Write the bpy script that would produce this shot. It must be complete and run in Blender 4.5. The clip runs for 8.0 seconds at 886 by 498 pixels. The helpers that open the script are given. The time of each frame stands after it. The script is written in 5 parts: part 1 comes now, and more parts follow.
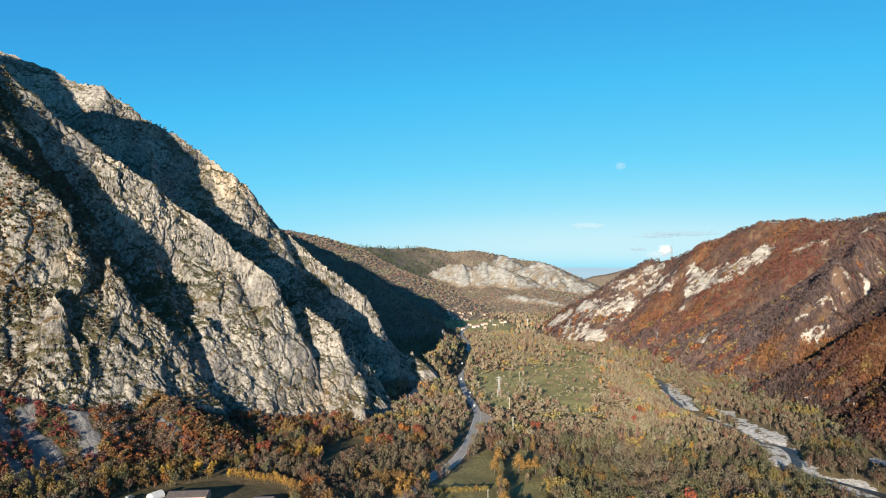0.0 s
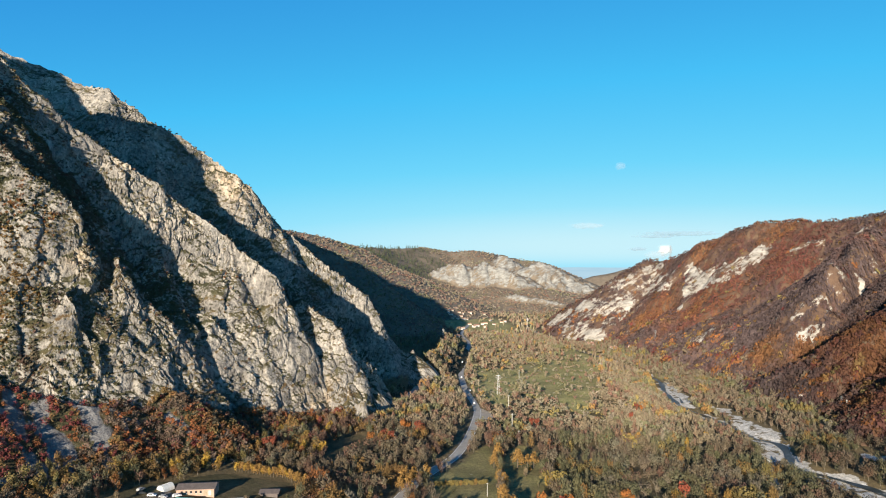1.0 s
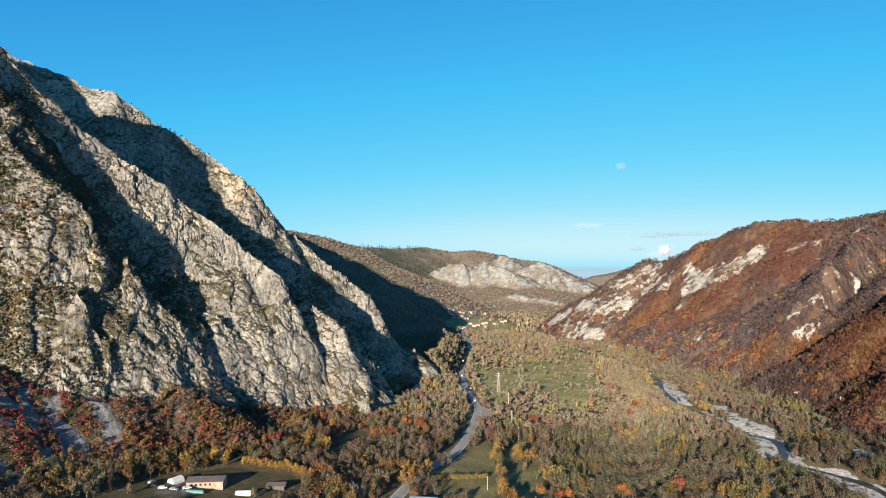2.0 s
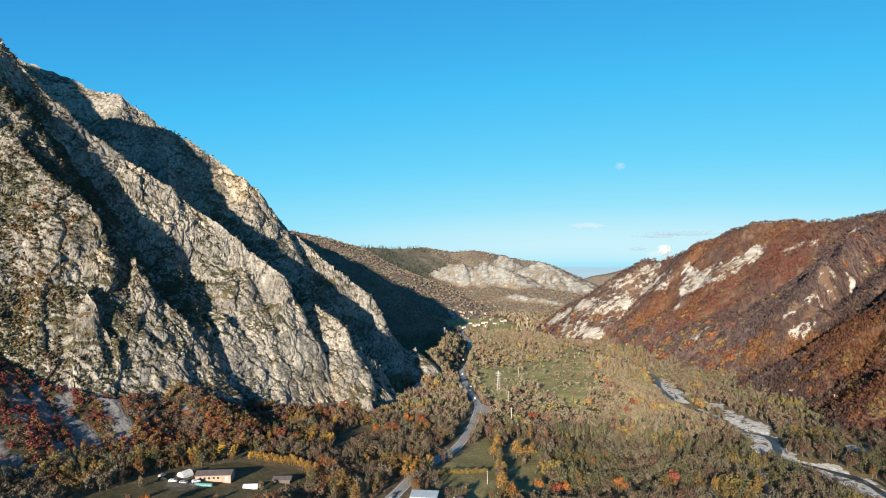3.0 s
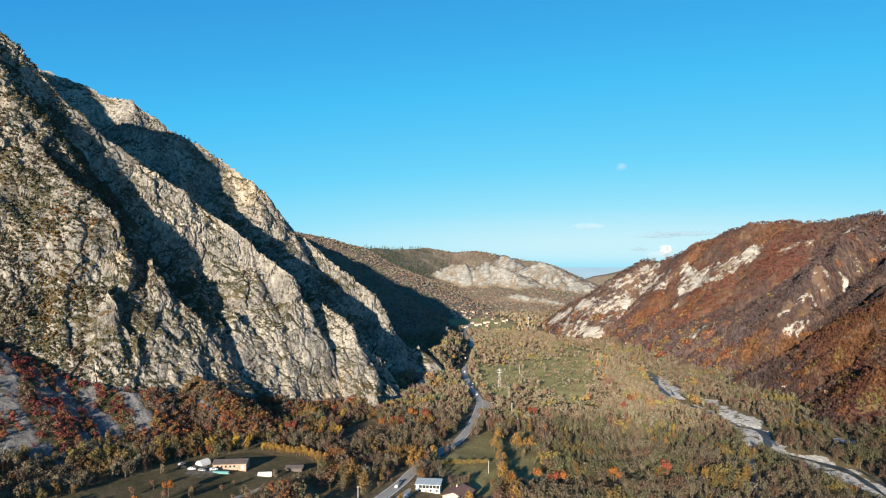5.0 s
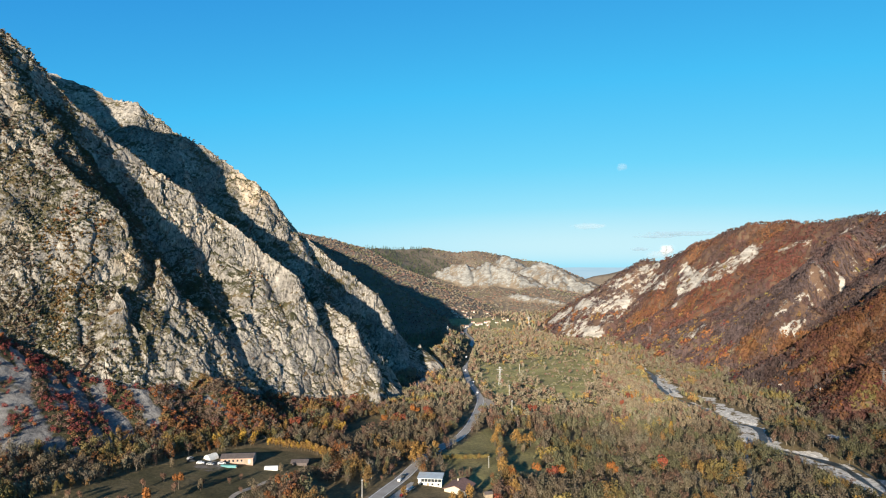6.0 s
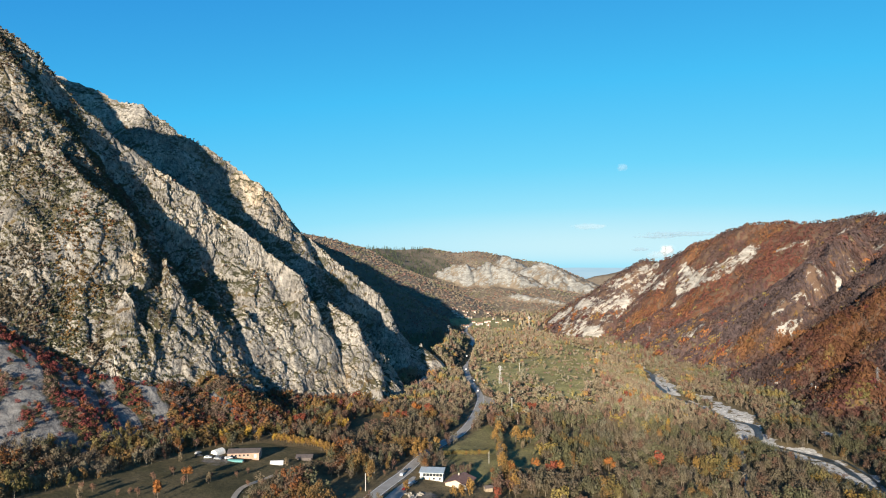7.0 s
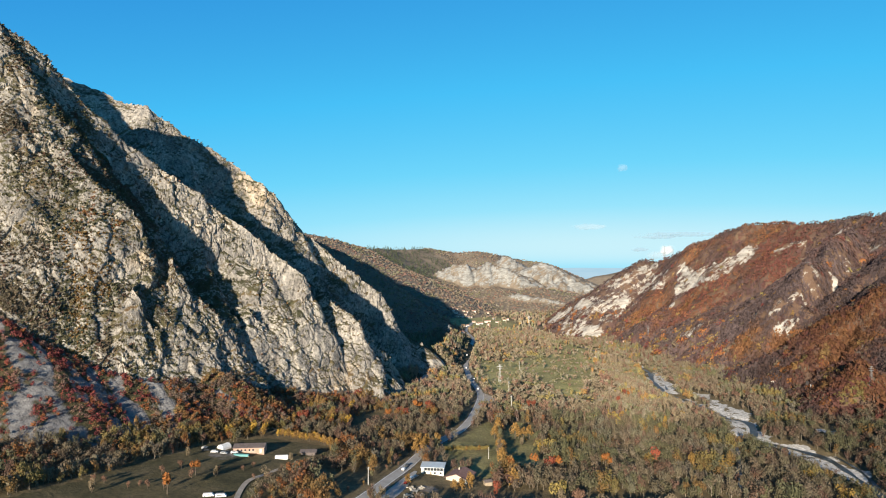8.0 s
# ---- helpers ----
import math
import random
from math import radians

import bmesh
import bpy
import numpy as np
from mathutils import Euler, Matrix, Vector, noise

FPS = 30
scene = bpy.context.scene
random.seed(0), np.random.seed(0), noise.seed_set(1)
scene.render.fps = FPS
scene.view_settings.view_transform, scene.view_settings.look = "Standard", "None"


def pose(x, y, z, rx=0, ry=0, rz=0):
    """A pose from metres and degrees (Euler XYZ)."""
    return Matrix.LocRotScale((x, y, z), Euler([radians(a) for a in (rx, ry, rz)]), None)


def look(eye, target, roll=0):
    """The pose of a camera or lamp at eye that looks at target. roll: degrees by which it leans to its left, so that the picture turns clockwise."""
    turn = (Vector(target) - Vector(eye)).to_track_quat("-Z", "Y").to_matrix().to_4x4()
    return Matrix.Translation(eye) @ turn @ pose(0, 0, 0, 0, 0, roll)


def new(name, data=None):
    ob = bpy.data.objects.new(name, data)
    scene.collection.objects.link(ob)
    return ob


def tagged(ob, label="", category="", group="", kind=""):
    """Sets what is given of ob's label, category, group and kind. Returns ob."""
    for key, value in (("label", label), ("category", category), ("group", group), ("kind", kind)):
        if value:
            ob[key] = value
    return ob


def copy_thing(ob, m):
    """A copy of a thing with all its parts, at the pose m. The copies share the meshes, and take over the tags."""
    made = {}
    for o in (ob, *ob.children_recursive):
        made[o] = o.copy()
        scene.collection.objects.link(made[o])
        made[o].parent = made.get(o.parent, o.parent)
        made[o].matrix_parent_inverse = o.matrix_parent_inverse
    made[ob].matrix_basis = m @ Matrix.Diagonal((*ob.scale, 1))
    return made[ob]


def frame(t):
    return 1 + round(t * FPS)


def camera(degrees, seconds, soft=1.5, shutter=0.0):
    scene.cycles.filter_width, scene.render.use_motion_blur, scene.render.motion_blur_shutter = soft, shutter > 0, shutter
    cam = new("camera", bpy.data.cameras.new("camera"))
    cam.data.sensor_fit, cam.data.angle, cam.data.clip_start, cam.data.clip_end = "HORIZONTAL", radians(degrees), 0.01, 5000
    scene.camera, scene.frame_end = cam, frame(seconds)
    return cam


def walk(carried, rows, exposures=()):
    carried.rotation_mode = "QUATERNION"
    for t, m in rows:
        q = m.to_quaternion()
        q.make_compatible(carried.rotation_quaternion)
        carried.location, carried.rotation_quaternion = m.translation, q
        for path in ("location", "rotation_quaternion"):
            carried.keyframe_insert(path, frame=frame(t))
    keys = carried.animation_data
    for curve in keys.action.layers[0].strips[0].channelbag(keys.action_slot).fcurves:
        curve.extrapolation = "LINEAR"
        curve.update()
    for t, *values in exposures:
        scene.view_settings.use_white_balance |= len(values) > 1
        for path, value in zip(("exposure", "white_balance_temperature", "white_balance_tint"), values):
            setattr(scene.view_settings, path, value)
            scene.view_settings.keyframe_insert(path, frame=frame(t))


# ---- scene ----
cam = camera(70, 8.0, 1.1)
PATH = [
    (0, 0.00, 0.00, 125.00, 91.404, 0.000, 0.093),
    (0.5, -0.08, -5.03, 124.90, 91.399, -0.000, 0.102),
    (1, -0.25, -10.17, 124.83, 91.402, 0.018, 0.099),
    (1.5, -0.47, -15.24, 124.74, 91.399, 0.044, 0.077),
    (3, -1.16, -30.30, 124.66, 91.403, 0.067, 0.020),
    (3.5, -1.33, -35.24, 124.67, 91.412, 0.100, -0.012),
    (4, -1.54, -40.21, 124.66, 91.420, 0.152, -0.041),
    (4.5, -1.68, -45.10, 124.63, 91.433, 0.196, -0.052),
    (6, -2.21, -59.71, 124.23, 91.456, 0.303, -0.077),
    (6.5, -2.38, -64.38, 124.08, 91.465, 0.331, -0.073),
    (7, -2.59, -68.93, 123.93, 91.476, 0.353, -0.061),
    (7.5, -2.79, -73.42, 123.74, 91.479, 0.357, -0.030),
    (8, -2.99, -77.94, 123.54, 91.483, 0.377, 0.016),
]
walk(cam, [(t, pose(x, y, z, rx, 0, rz) @ pose(0, 0, 0, 0, 0, roll)) for t, x, y, z, rx, rz, roll in PATH])

# ---- world, sun, exposure ----
SUN_TURN, SUN_RISE = radians(17), radians(13.9)
world = bpy.data.worlds.new("world")
scene.world = world
world.use_nodes = True
wn = world.node_tree
sky = wn.nodes.new("ShaderNodeTexSky")
sky.sky_type, sky.sun_disc = "NISHITA", False
sky.sun_elevation, sky.sun_rotation = SUN_RISE, radians(180) + SUN_TURN
sky.altitude, sky.air_density, sky.dust_density, sky.ozone_density = 600, 1.0, 0.3, 2.0
# The sky's own brightness runs from deep azure overhead to pale blue at the horizon and a warm glow round the low sun.
grade = wn.nodes.new("ShaderNodeMapRange")
grade.inputs[1].default_value, grade.inputs[2].default_value = 1.0, 36.0
tones = wn.nodes.new("ShaderNodeValToRGB")
stops = [tones.color_ramp.elements[0], *(tones.color_ramp.elements.new(p) for p in (0.028, 0.07, 0.124, 0.172, 0.212)), tones.color_ramp.elements[-1]]
for stop, (place, tone) in zip(stops, [(0.0, (0.08, 0.55, 2.0)), (0.028, (0.32, 3.1, 7.4)), (0.07, (0.65, 5.25, 9.3)), (0.124, (1.6, 6.7, 9.7)), (0.172, (3.2, 7.8, 9.8)), (0.212, (5.8, 8.8, 9.7)), (1.0, (34.0, 25.0, 17.0))]):
    stop.position, stop.color = place, (*tone, 1)
wn.links.new(sky.outputs[0], grade.inputs[0])
wn.links.new(grade.outputs[0], tones.inputs[0])
wn.links.new(tones.outputs[0], wn.nodes["Background"].inputs[0])
wn.nodes["Background"].inputs[1].default_value = 0.1
sun = new("sun", bpy.data.lights.new("sun", "SUN"))
sun.data.energy, sun.data.angle, sun.data.color = 10.5, radians(0.53), (1.0, 0.87, 0.69)
sun_way = Vector((math.sin(SUN_TURN) * math.cos(SUN_RISE), math.cos(SUN_TURN) * math.cos(SUN_RISE), -math.sin(SUN_RISE)))
sun.matrix_world = look(-900 * sun_way, (0, 0, 0))
scene.view_settings.exposure = 0.0


# ---- materials ----
def material(name, rough=0.9, metal=0.0):
    m = bpy.data.materials.new(name)
    m.use_nodes = True
    b = m.node_tree.nodes["Principled BSDF"]
    b.inputs["Roughness"].default_value, b.inputs["Metallic"].default_value = rough, metal
    b.inputs["Specular IOR Level"].default_value = 0.25
    return m, m.node_tree, b


def node(t, kind, **sets):
    n = t.nodes.new(kind)
    for key, value in sets.items():
        if key == "operation":
            n.operation = value
        elif key == "blend":
            n.data_type, n.blend_type = "RGBA", value
        else:
            n.inputs[int(key[1:])].default_value = value
    return n


def noise_tex(t, size, detail=4, rough=0.6, stretch=(1, 1, 1), source="Object"):
    """Noise over real metres: size of its largest features."""
    c = t.nodes.new("ShaderNodeTexCoord")
    m = t.nodes.new("ShaderNodeMapping")
    m.inputs["Scale"].default_value = [s / size for s in stretch]
    n = t.nodes.new("ShaderNodeTexNoise")
    n.inputs["Scale"].default_value, n.inputs["Detail"].default_value, n.inputs["Roughness"].default_value = 1.0, detail, rough
    t.links.new(c.outputs[source], m.inputs[0])
    t.links.new(m.outputs[0], n.inputs["Vector"])
    return n.outputs["Fac"]


def ramp(t, fac, stops):
    r = t.nodes.new("ShaderNodeValToRGB")
    while len(r.color_ramp.elements) < len(stops):
        r.color_ramp.elements.new(0.5)
    for e, (p, col) in zip(r.color_ramp.elements, stops):
        e.position = p
        e.color = (*col, 1) if len(col) == 3 else col
    t.links.new(fac, r.inputs[0])
    return r.outputs[0]


def grey(t, fac, a, b, lo=0.0, hi=1.0):
    """A value that runs from lo to hi while fac runs from a to b."""
    n = t.nodes.new("ShaderNodeMapRange")
    for i, v in zip((1, 2, 3, 4), (a, b, lo, hi)):
        n.inputs[i].default_value = v
    t.links.new(fac, n.inputs[0])
    return n.outputs[0]


def blend(t, fac, a, b, kind="MIX"):
    n = t.nodes.new("ShaderNodeMix")
    n.data_type, n.blend_type = "RGBA", kind
    for value, slot in ((fac, 0), (a, 6), (b, 7)):
        if isinstance(value, (int, float)):
            n.inputs[slot].default_value = value
        elif isinstance(value, tuple):
            n.inputs[slot].default_value = (*value, 1)
        else:
            t.links.new(value, n.inputs[slot])
    return n.outputs[2]


def times(t, a, b, operation="MULTIPLY"):
    n = t.nodes.new("ShaderNodeMath")
    n.operation = operation
    for i, v in enumerate((a, b)):
        if isinstance(v, (int, float)):
            n.inputs[i].default_value = v
        else:
            t.links.new(v, n.inputs[i])
    return n.outputs[0]


def bump(t, b, height, strength, distance):
    n = t.nodes.new("ShaderNodeBump")
    n.inputs["Strength"].default_value, n.inputs["Distance"].default_value = strength, distance
    t.links.new(height, n.inputs["Height"])
    t.links.new(n.outputs[0], b.inputs["Normal"])


def attribute(t, name, out="Fac"):
    n = t.nodes.new("ShaderNodeAttribute")
    n.attribute_name = name
    return n.outputs[out]


def limestone(name="limestone", veg=0.466, warm=0.0):
    """Weathered grey limestone with ochre stains, and turf and scrub on its ledges."""
    m, t, b = material(name, 0.95)
    base = ramp(t, noise_tex(t, 30, 9, 0.72, (1, 1, 0.8)), [(0.3, (0.15, 0.14, 0.129)), (0.44, (0.23, 0.214, 0.197)), (0.56, (0.322, 0.298, 0.267)), (0.7, (0.455, 0.418, 0.365))])
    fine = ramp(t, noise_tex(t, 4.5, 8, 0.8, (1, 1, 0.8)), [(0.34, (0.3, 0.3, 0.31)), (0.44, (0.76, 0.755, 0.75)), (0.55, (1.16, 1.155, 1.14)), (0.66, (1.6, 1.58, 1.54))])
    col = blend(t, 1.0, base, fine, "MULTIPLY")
    col = blend(t, grey(t, noise_tex(t, 55, 3, 0.55), 0.6 - warm, 0.74 - warm, 0.0, 0.45), col, (0.47, 0.38, 0.27))
    stain = times(t, attribute(t, "warm"), grey(t, noise_tex(t, 9, 6, 0.7, (1, 1, 0.3)), 0.3, 0.7, -0.35, 0.35), "ADD")
    col = blend(t, grey(t, stain, 0.25, 0.8, 0.0, 0.85), col, ramp(t, noise_tex(t, 7, 7, 0.7, (1, 1, 0.25)), [(0.35, (0.36, 0.25, 0.15)), (0.5, (0.5, 0.4, 0.28)), (0.65, (0.6, 0.53, 0.43))]))
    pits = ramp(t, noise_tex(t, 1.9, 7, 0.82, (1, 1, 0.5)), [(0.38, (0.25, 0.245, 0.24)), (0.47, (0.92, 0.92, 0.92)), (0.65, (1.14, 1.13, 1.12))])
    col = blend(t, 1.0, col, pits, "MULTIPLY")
    geo = t.nodes.new("ShaderNodeNewGeometry")
    sep = t.nodes.new("ShaderNodeSeparateXYZ")
    t.links.new(geo.outputs["Normal"], sep.inputs[0])
    flat = grey(t, sep.outputs[2], 0.25, 0.8, -0.1, 0.15)
    scrub = times(t, noise_tex(t, 3.6, 9, 0.85), times(t, flat, attribute(t, "grown"), "ADD"), "ADD")
    scrub = times(t, scrub, grey(t, noise_tex(t, 38, 4, 0.6), 0.36, 0.64, -0.085, 0.06), "ADD")
    green = ramp(t, noise_tex(t, 22, 5, 0.6), [(0.35, (0.04, 0.04, 0.021)), (0.5, (0.075, 0.068, 0.034)), (0.62, (0.115, 0.085, 0.042)), (0.75, (0.11, 0.06, 0.03))])
    col = blend(t, grey(t, scrub, veg, veg + 0.06), col, green)
    loose = ramp(t, noise_tex(t, 6, 9, 0.82), [(0.34, (0.08, 0.075, 0.073)), (0.44, (0.16, 0.154, 0.152)), (0.54, (0.22, 0.213, 0.207)), (0.64, (0.29, 0.28, 0.27)), (0.76, (0.12, 0.08, 0.065))])
    col = blend(t, attribute(t, "loose"), col, loose)
    t.links.new(col, b.inputs["Base Color"])
    bump(t, b, noise_tex(t, 3.2, 8, 0.75), 1.0, 1.6)
    return m


def hillside(name, stops, pale=(1.0, 1.0, 1.0)):
    """Forest floor and turf on a slope, with bare pale rock where the bare attribute says."""
    m, t, b = material(name, 0.95)
    col = ramp(t, noise_tex(t, 30, 8, 0.7), stops)
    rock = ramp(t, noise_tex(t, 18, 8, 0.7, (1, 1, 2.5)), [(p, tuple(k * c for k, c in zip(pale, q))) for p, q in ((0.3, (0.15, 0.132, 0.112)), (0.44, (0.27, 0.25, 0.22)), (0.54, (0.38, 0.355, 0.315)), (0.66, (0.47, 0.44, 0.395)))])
    lean = t.nodes.new("ShaderNodeVectorRotate")
    lean.inputs["Angle"].default_value, lean.inputs["Axis"].default_value = 0.6, (0.3, 1.0, 0.0)
    place, strata = t.nodes.new("ShaderNodeTexCoord"), t.nodes.new("ShaderNodeTexNoise")
    spread_out = t.nodes.new("ShaderNodeMapping")
    spread_out.inputs["Scale"].default_value = (0.03, 0.03, 0.16)
    strata.inputs["Scale"].default_value, strata.inputs["Detail"].default_value, strata.inputs["Roughness"].default_value = 1.0, 9, 0.72
    for a, b_ in ((place.outputs["Object"], lean.inputs["Vector"]), (lean.outputs[0], spread_out.inputs[0]), (spread_out.outputs[0], strata.inputs["Vector"])):
        t.links.new(a, b_)
    cut = times(t, attribute(t, "bare"), grey(t, times(t, strata.outputs["Fac"], times(t, noise_tex(t, 6, 8, 0.75), 0.6), "ADD"), 0.55, 1.05, -0.5, 0.5), "ADD")
    col = blend(t, grey(t, cut, 0.44, 0.56), col, rock)
    t.links.new(col, b.inputs["Base Color"])
    bump(t, b, noise_tex(t, 8, 8, 0.7), 0.8, 2.0)
    return m


def turf():
    """The valley floor: leaf litter, meadow where the open attribute says, gravel by the river."""
    m, t, b = material("valley_floor", 0.95)
    litter = ramp(t, noise_tex(t, 12, 8, 0.7), [(0.3, (0.09, 0.07, 0.038)), (0.5, (0.15, 0.115, 0.06)), (0.7, (0.21, 0.165, 0.09))])
    grass = ramp(t, noise_tex(t, 26, 8, 0.66), [(0.3, (0.052, 0.047, 0.022)), (0.44, (0.08, 0.07, 0.033)), (0.56, (0.108, 0.088, 0.045)), (0.72, (0.15, 0.118, 0.066))])
    edge = times(t, attribute(t, "open"), grey(t, noise_tex(t, 9, 6, 0.7), 0.3, 0.7, -0.3, 0.3), "ADD")
    col = blend(t, grey(t, edge, 0.4, 0.6), litter, grass)
    lush = ramp(t, noise_tex(t, 22, 7, 0.66), [(0.3, (0.24, 0.23, 0.075)), (0.42, (0.33, 0.305, 0.112)), (0.55, (0.4, 0.35, 0.142)), (0.7, (0.46, 0.39, 0.185))])
    col = blend(t, grey(t, attribute(t, "lush"), 0.0, 1.0), col, lush)
    soil = times(t, attribute(t, "soil"), grey(t, noise_tex(t, 7, 6, 0.7), 0.3, 0.7, -0.3, 0.3), "ADD")
    col = blend(t, grey(t, soil, 0.4, 0.6), col, ramp(t, noise_tex(t, 5, 6, 0.7), [(0.3, (0.1, 0.085, 0.07)), (0.6, (0.2, 0.175, 0.15))]))
    shingle = times(t, attribute(t, "gravel"), grey(t, noise_tex(t, 8, 7, 0.7), 0.3, 0.7, -0.45, 0.45), "ADD")
    col = blend(t, grey(t, shingle, 0.42, 0.55), col, ramp(t, noise_tex(t, 4, 7, 0.75), [(0.3, (0.25, 0.235, 0.21)), (0.46, (0.46, 0.44, 0.4)), (0.62, (0.66, 0.64, 0.6))]))
    tufts = ramp(t, noise_tex(t, 2.2, 7, 0.8), [(0.36, (0.62, 0.62, 0.6)), (0.5, (1.0, 1.0, 1.0)), (0.64, (1.35, 1.3, 1.25))])
    col = blend(t, 1.0, col, tufts, "MULTIPLY")
    t.links.new(col, b.inputs["Base Color"])
    bump(t, b, noise_tex(t, 3, 8, 0.7), 0.7, 0.6)
    return m


def foliage():
    """Leaves and twigs, tinted tree by tree."""
    m, t, b = material("foliage", 0.85)
    geo = t.nodes.new("ShaderNodeNewGeometry")
    info = t.nodes.new("ShaderNodeObjectInfo")
    shade = times(t, grey(t, geo.outputs["Random Per Island"], 0, 1, 0.88, 1.12), grey(t, info.outputs["Random"], 0, 1, 0.85, 1.15))
    n = t.nodes.new("ShaderNodeVectorMath")
    n.operation = "SCALE"
    t.links.new(attribute(t, "tint", "Color"), n.inputs[0])
    t.links.new(shade, n.inputs[3])
    t.links.new(n.outputs[0], b.inputs["Base Color"])
    # Thin leaves and open twigs let some light through.
    thin, mix = t.nodes.new("ShaderNodeBsdfTranslucent"), t.nodes.new("ShaderNodeMixShader")
    mix.inputs[0].default_value = 0.15
    t.links.new(n.outputs[0], thin.inputs[0])
    t.links.new(b.outputs[0], mix.inputs[1])
    t.links.new(thin.outputs[0], mix.inputs[2])
    t.links.new(mix.outputs[0], t.nodes["Material Output"].inputs[0])
    return m


def plain(name, col, rough=0.8, metal=0.0, var=0.25, size=2.0, bumpy=0.0):
    """A painted or mineral surface with a little grain and staining."""
    m, t, b = material(name, rough, metal)
    n = noise_tex(t, size, 6, 0.65)
    lo, hi = tuple(c * (1 - var) for c in col), tuple(min(1, c * (1 + var)) for c in col)
    t.links.new(ramp(t, n, [(0.3, lo), (0.7, hi)]), b.inputs["Base Color"])
    if bumpy:
        bump(t, b, noise_tex(t, size * 0.3, 5, 0.6), 0.6, bumpy)
    return m


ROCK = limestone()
BROWN = hillside("autumn_slope", [(0.3, (0.06, 0.038, 0.03)), (0.46, (0.1, 0.062, 0.046)), (0.58, (0.135, 0.085, 0.056)), (0.74, (0.18, 0.125, 0.08))], (1.0, 1.0, 1.0))
# Haze is mixed into the far colours: lifted ground, rock weighted towards blue.
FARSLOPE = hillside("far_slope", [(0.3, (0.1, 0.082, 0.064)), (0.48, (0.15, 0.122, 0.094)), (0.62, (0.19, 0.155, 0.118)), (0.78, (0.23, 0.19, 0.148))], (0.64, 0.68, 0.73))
TURF = turf()
LEAF = foliage()
BARK = plain("bark", (0.13, 0.1, 0.075), 0.95, size=0.6)


# ---- terrain functions ----
def hash_noise(ix, iy, iz, k):
    h = (ix * 374761393 + iy * 668265263 + iz * 2147483647 + k * 1274126177) & 0xFFFFFFFF
    h = ((h ^ (h >> 13)) * 1274126177) & 0xFFFFFFFF
    h = ((h ^ (h >> 16)) * 2246822519) & 0xFFFFFFFF
    return ((h ^ (h >> 15)) & 0xFFFF) / 32767.5 - 1.0


def noise3(x, y, z, k=0):
    """Gradient noise of arrays, about -1 to 1."""
    x, y, z = np.broadcast_arrays(np.asarray(x, float), np.asarray(y, float), np.asarray(z, float))
    fx, fy, fz = np.floor(x), np.floor(y), np.floor(z)
    ix, iy, iz = fx.astype(np.int64), fy.astype(np.int64), fz.astype(np.int64)
    u, v, w = x - fx, y - fy, z - fz
    su, sv, sw = (q * q * q * (q * (q * 6 - 15) + 10) for q in (u, v, w))
    total = np.zeros(x.shape)
    for a in (0, 1):
        for b in (0, 1):
            for c in (0, 1):
                gx = hash_noise(ix + a, iy + b, iz + c, k)
                gy = hash_noise(ix + a, iy + b, iz + c, k + 7)
                gz = hash_noise(ix + a, iy + b, iz + c, k + 13)
                weight = (su if a else 1 - su) * (sv if b else 1 - sv) * (sw if c else 1 - sw)
                total += weight * (gx * (u - a) + gy * (v - b) + gz * (w - c))
    return total * 1.25


def fbm(x, y, z, size, octaves, k=0, gain=0.5):
    total, amp = 0.0, 1.0
    for o in range(octaves):
        total = total + amp * noise3(x / size, y / size, z / size, k + o * 31)
        amp, size = amp * gain, size / 2.03
    return total


def ridged(x, y, z, size, octaves, k=0, gain=0.5):
    total, amp = 0.0, 1.0
    for o in range(octaves):
        total = total + amp * (1 - 2.4 * np.abs(noise3(x / size, y / size, z / size, k + o * 31)))
        amp, size = amp * gain, size / 2.07
    return total


def blocks(x, y, z, size, k=0):
    """Broken rock: a value of its own for each block, -1 to 1, and how near a joint lies, 0 to 1."""
    x, y, z = x / size, y / size, z / size
    fx, fy, fz = (np.floor(q).astype(np.int64) for q in (x, y, z))
    first, second, own = np.full(x.shape, 9.0), np.full(x.shape, 9.0), np.zeros(x.shape)
    for a in (-1, 0, 1):
        for b in (-1, 0, 1):
            for c in (-1, 0, 1):
                i, j, l = fx + a, fy + b, fz + c
                d = (i + 0.5 + 0.42 * hash_noise(i, j, l, k) - x) ** 2 + (j + 0.5 + 0.42 * hash_noise(i, j, l, k + 3) - y) ** 2 + (l + 0.5 + 0.42 * hash_noise(i, j, l, k + 5) - z) ** 2
                closer = d < first
                second = np.where(closer, first, np.minimum(second, d))
                own = np.where(closer, hash_noise(i, j, l, k + 9), own)
                first = np.where(closer, d, first)
    return own, 1 - smooth(0.0, 0.22, np.sqrt(second) - np.sqrt(first))


def smooth(a, b, x):
    q = np.clip((x - a) / (b - a), 0, 1)
    return q * q * (3 - 2 * q)


def valley(x, y):
    """Height of the open valley floor."""
    u = (235 - x) / 345
    left = np.where(x < -200, 1.59 + 2.52 * (-200 - x) / 345, u * u)
    b = np.where(x < 235, -16 + 24.5 * np.minimum(left, 3.0), -16 + 3 * ((np.minimum(x, 420) - 235) / 65) ** 2)
    return b - 0.008 * (np.clip(y, 0, 1700) - 400)


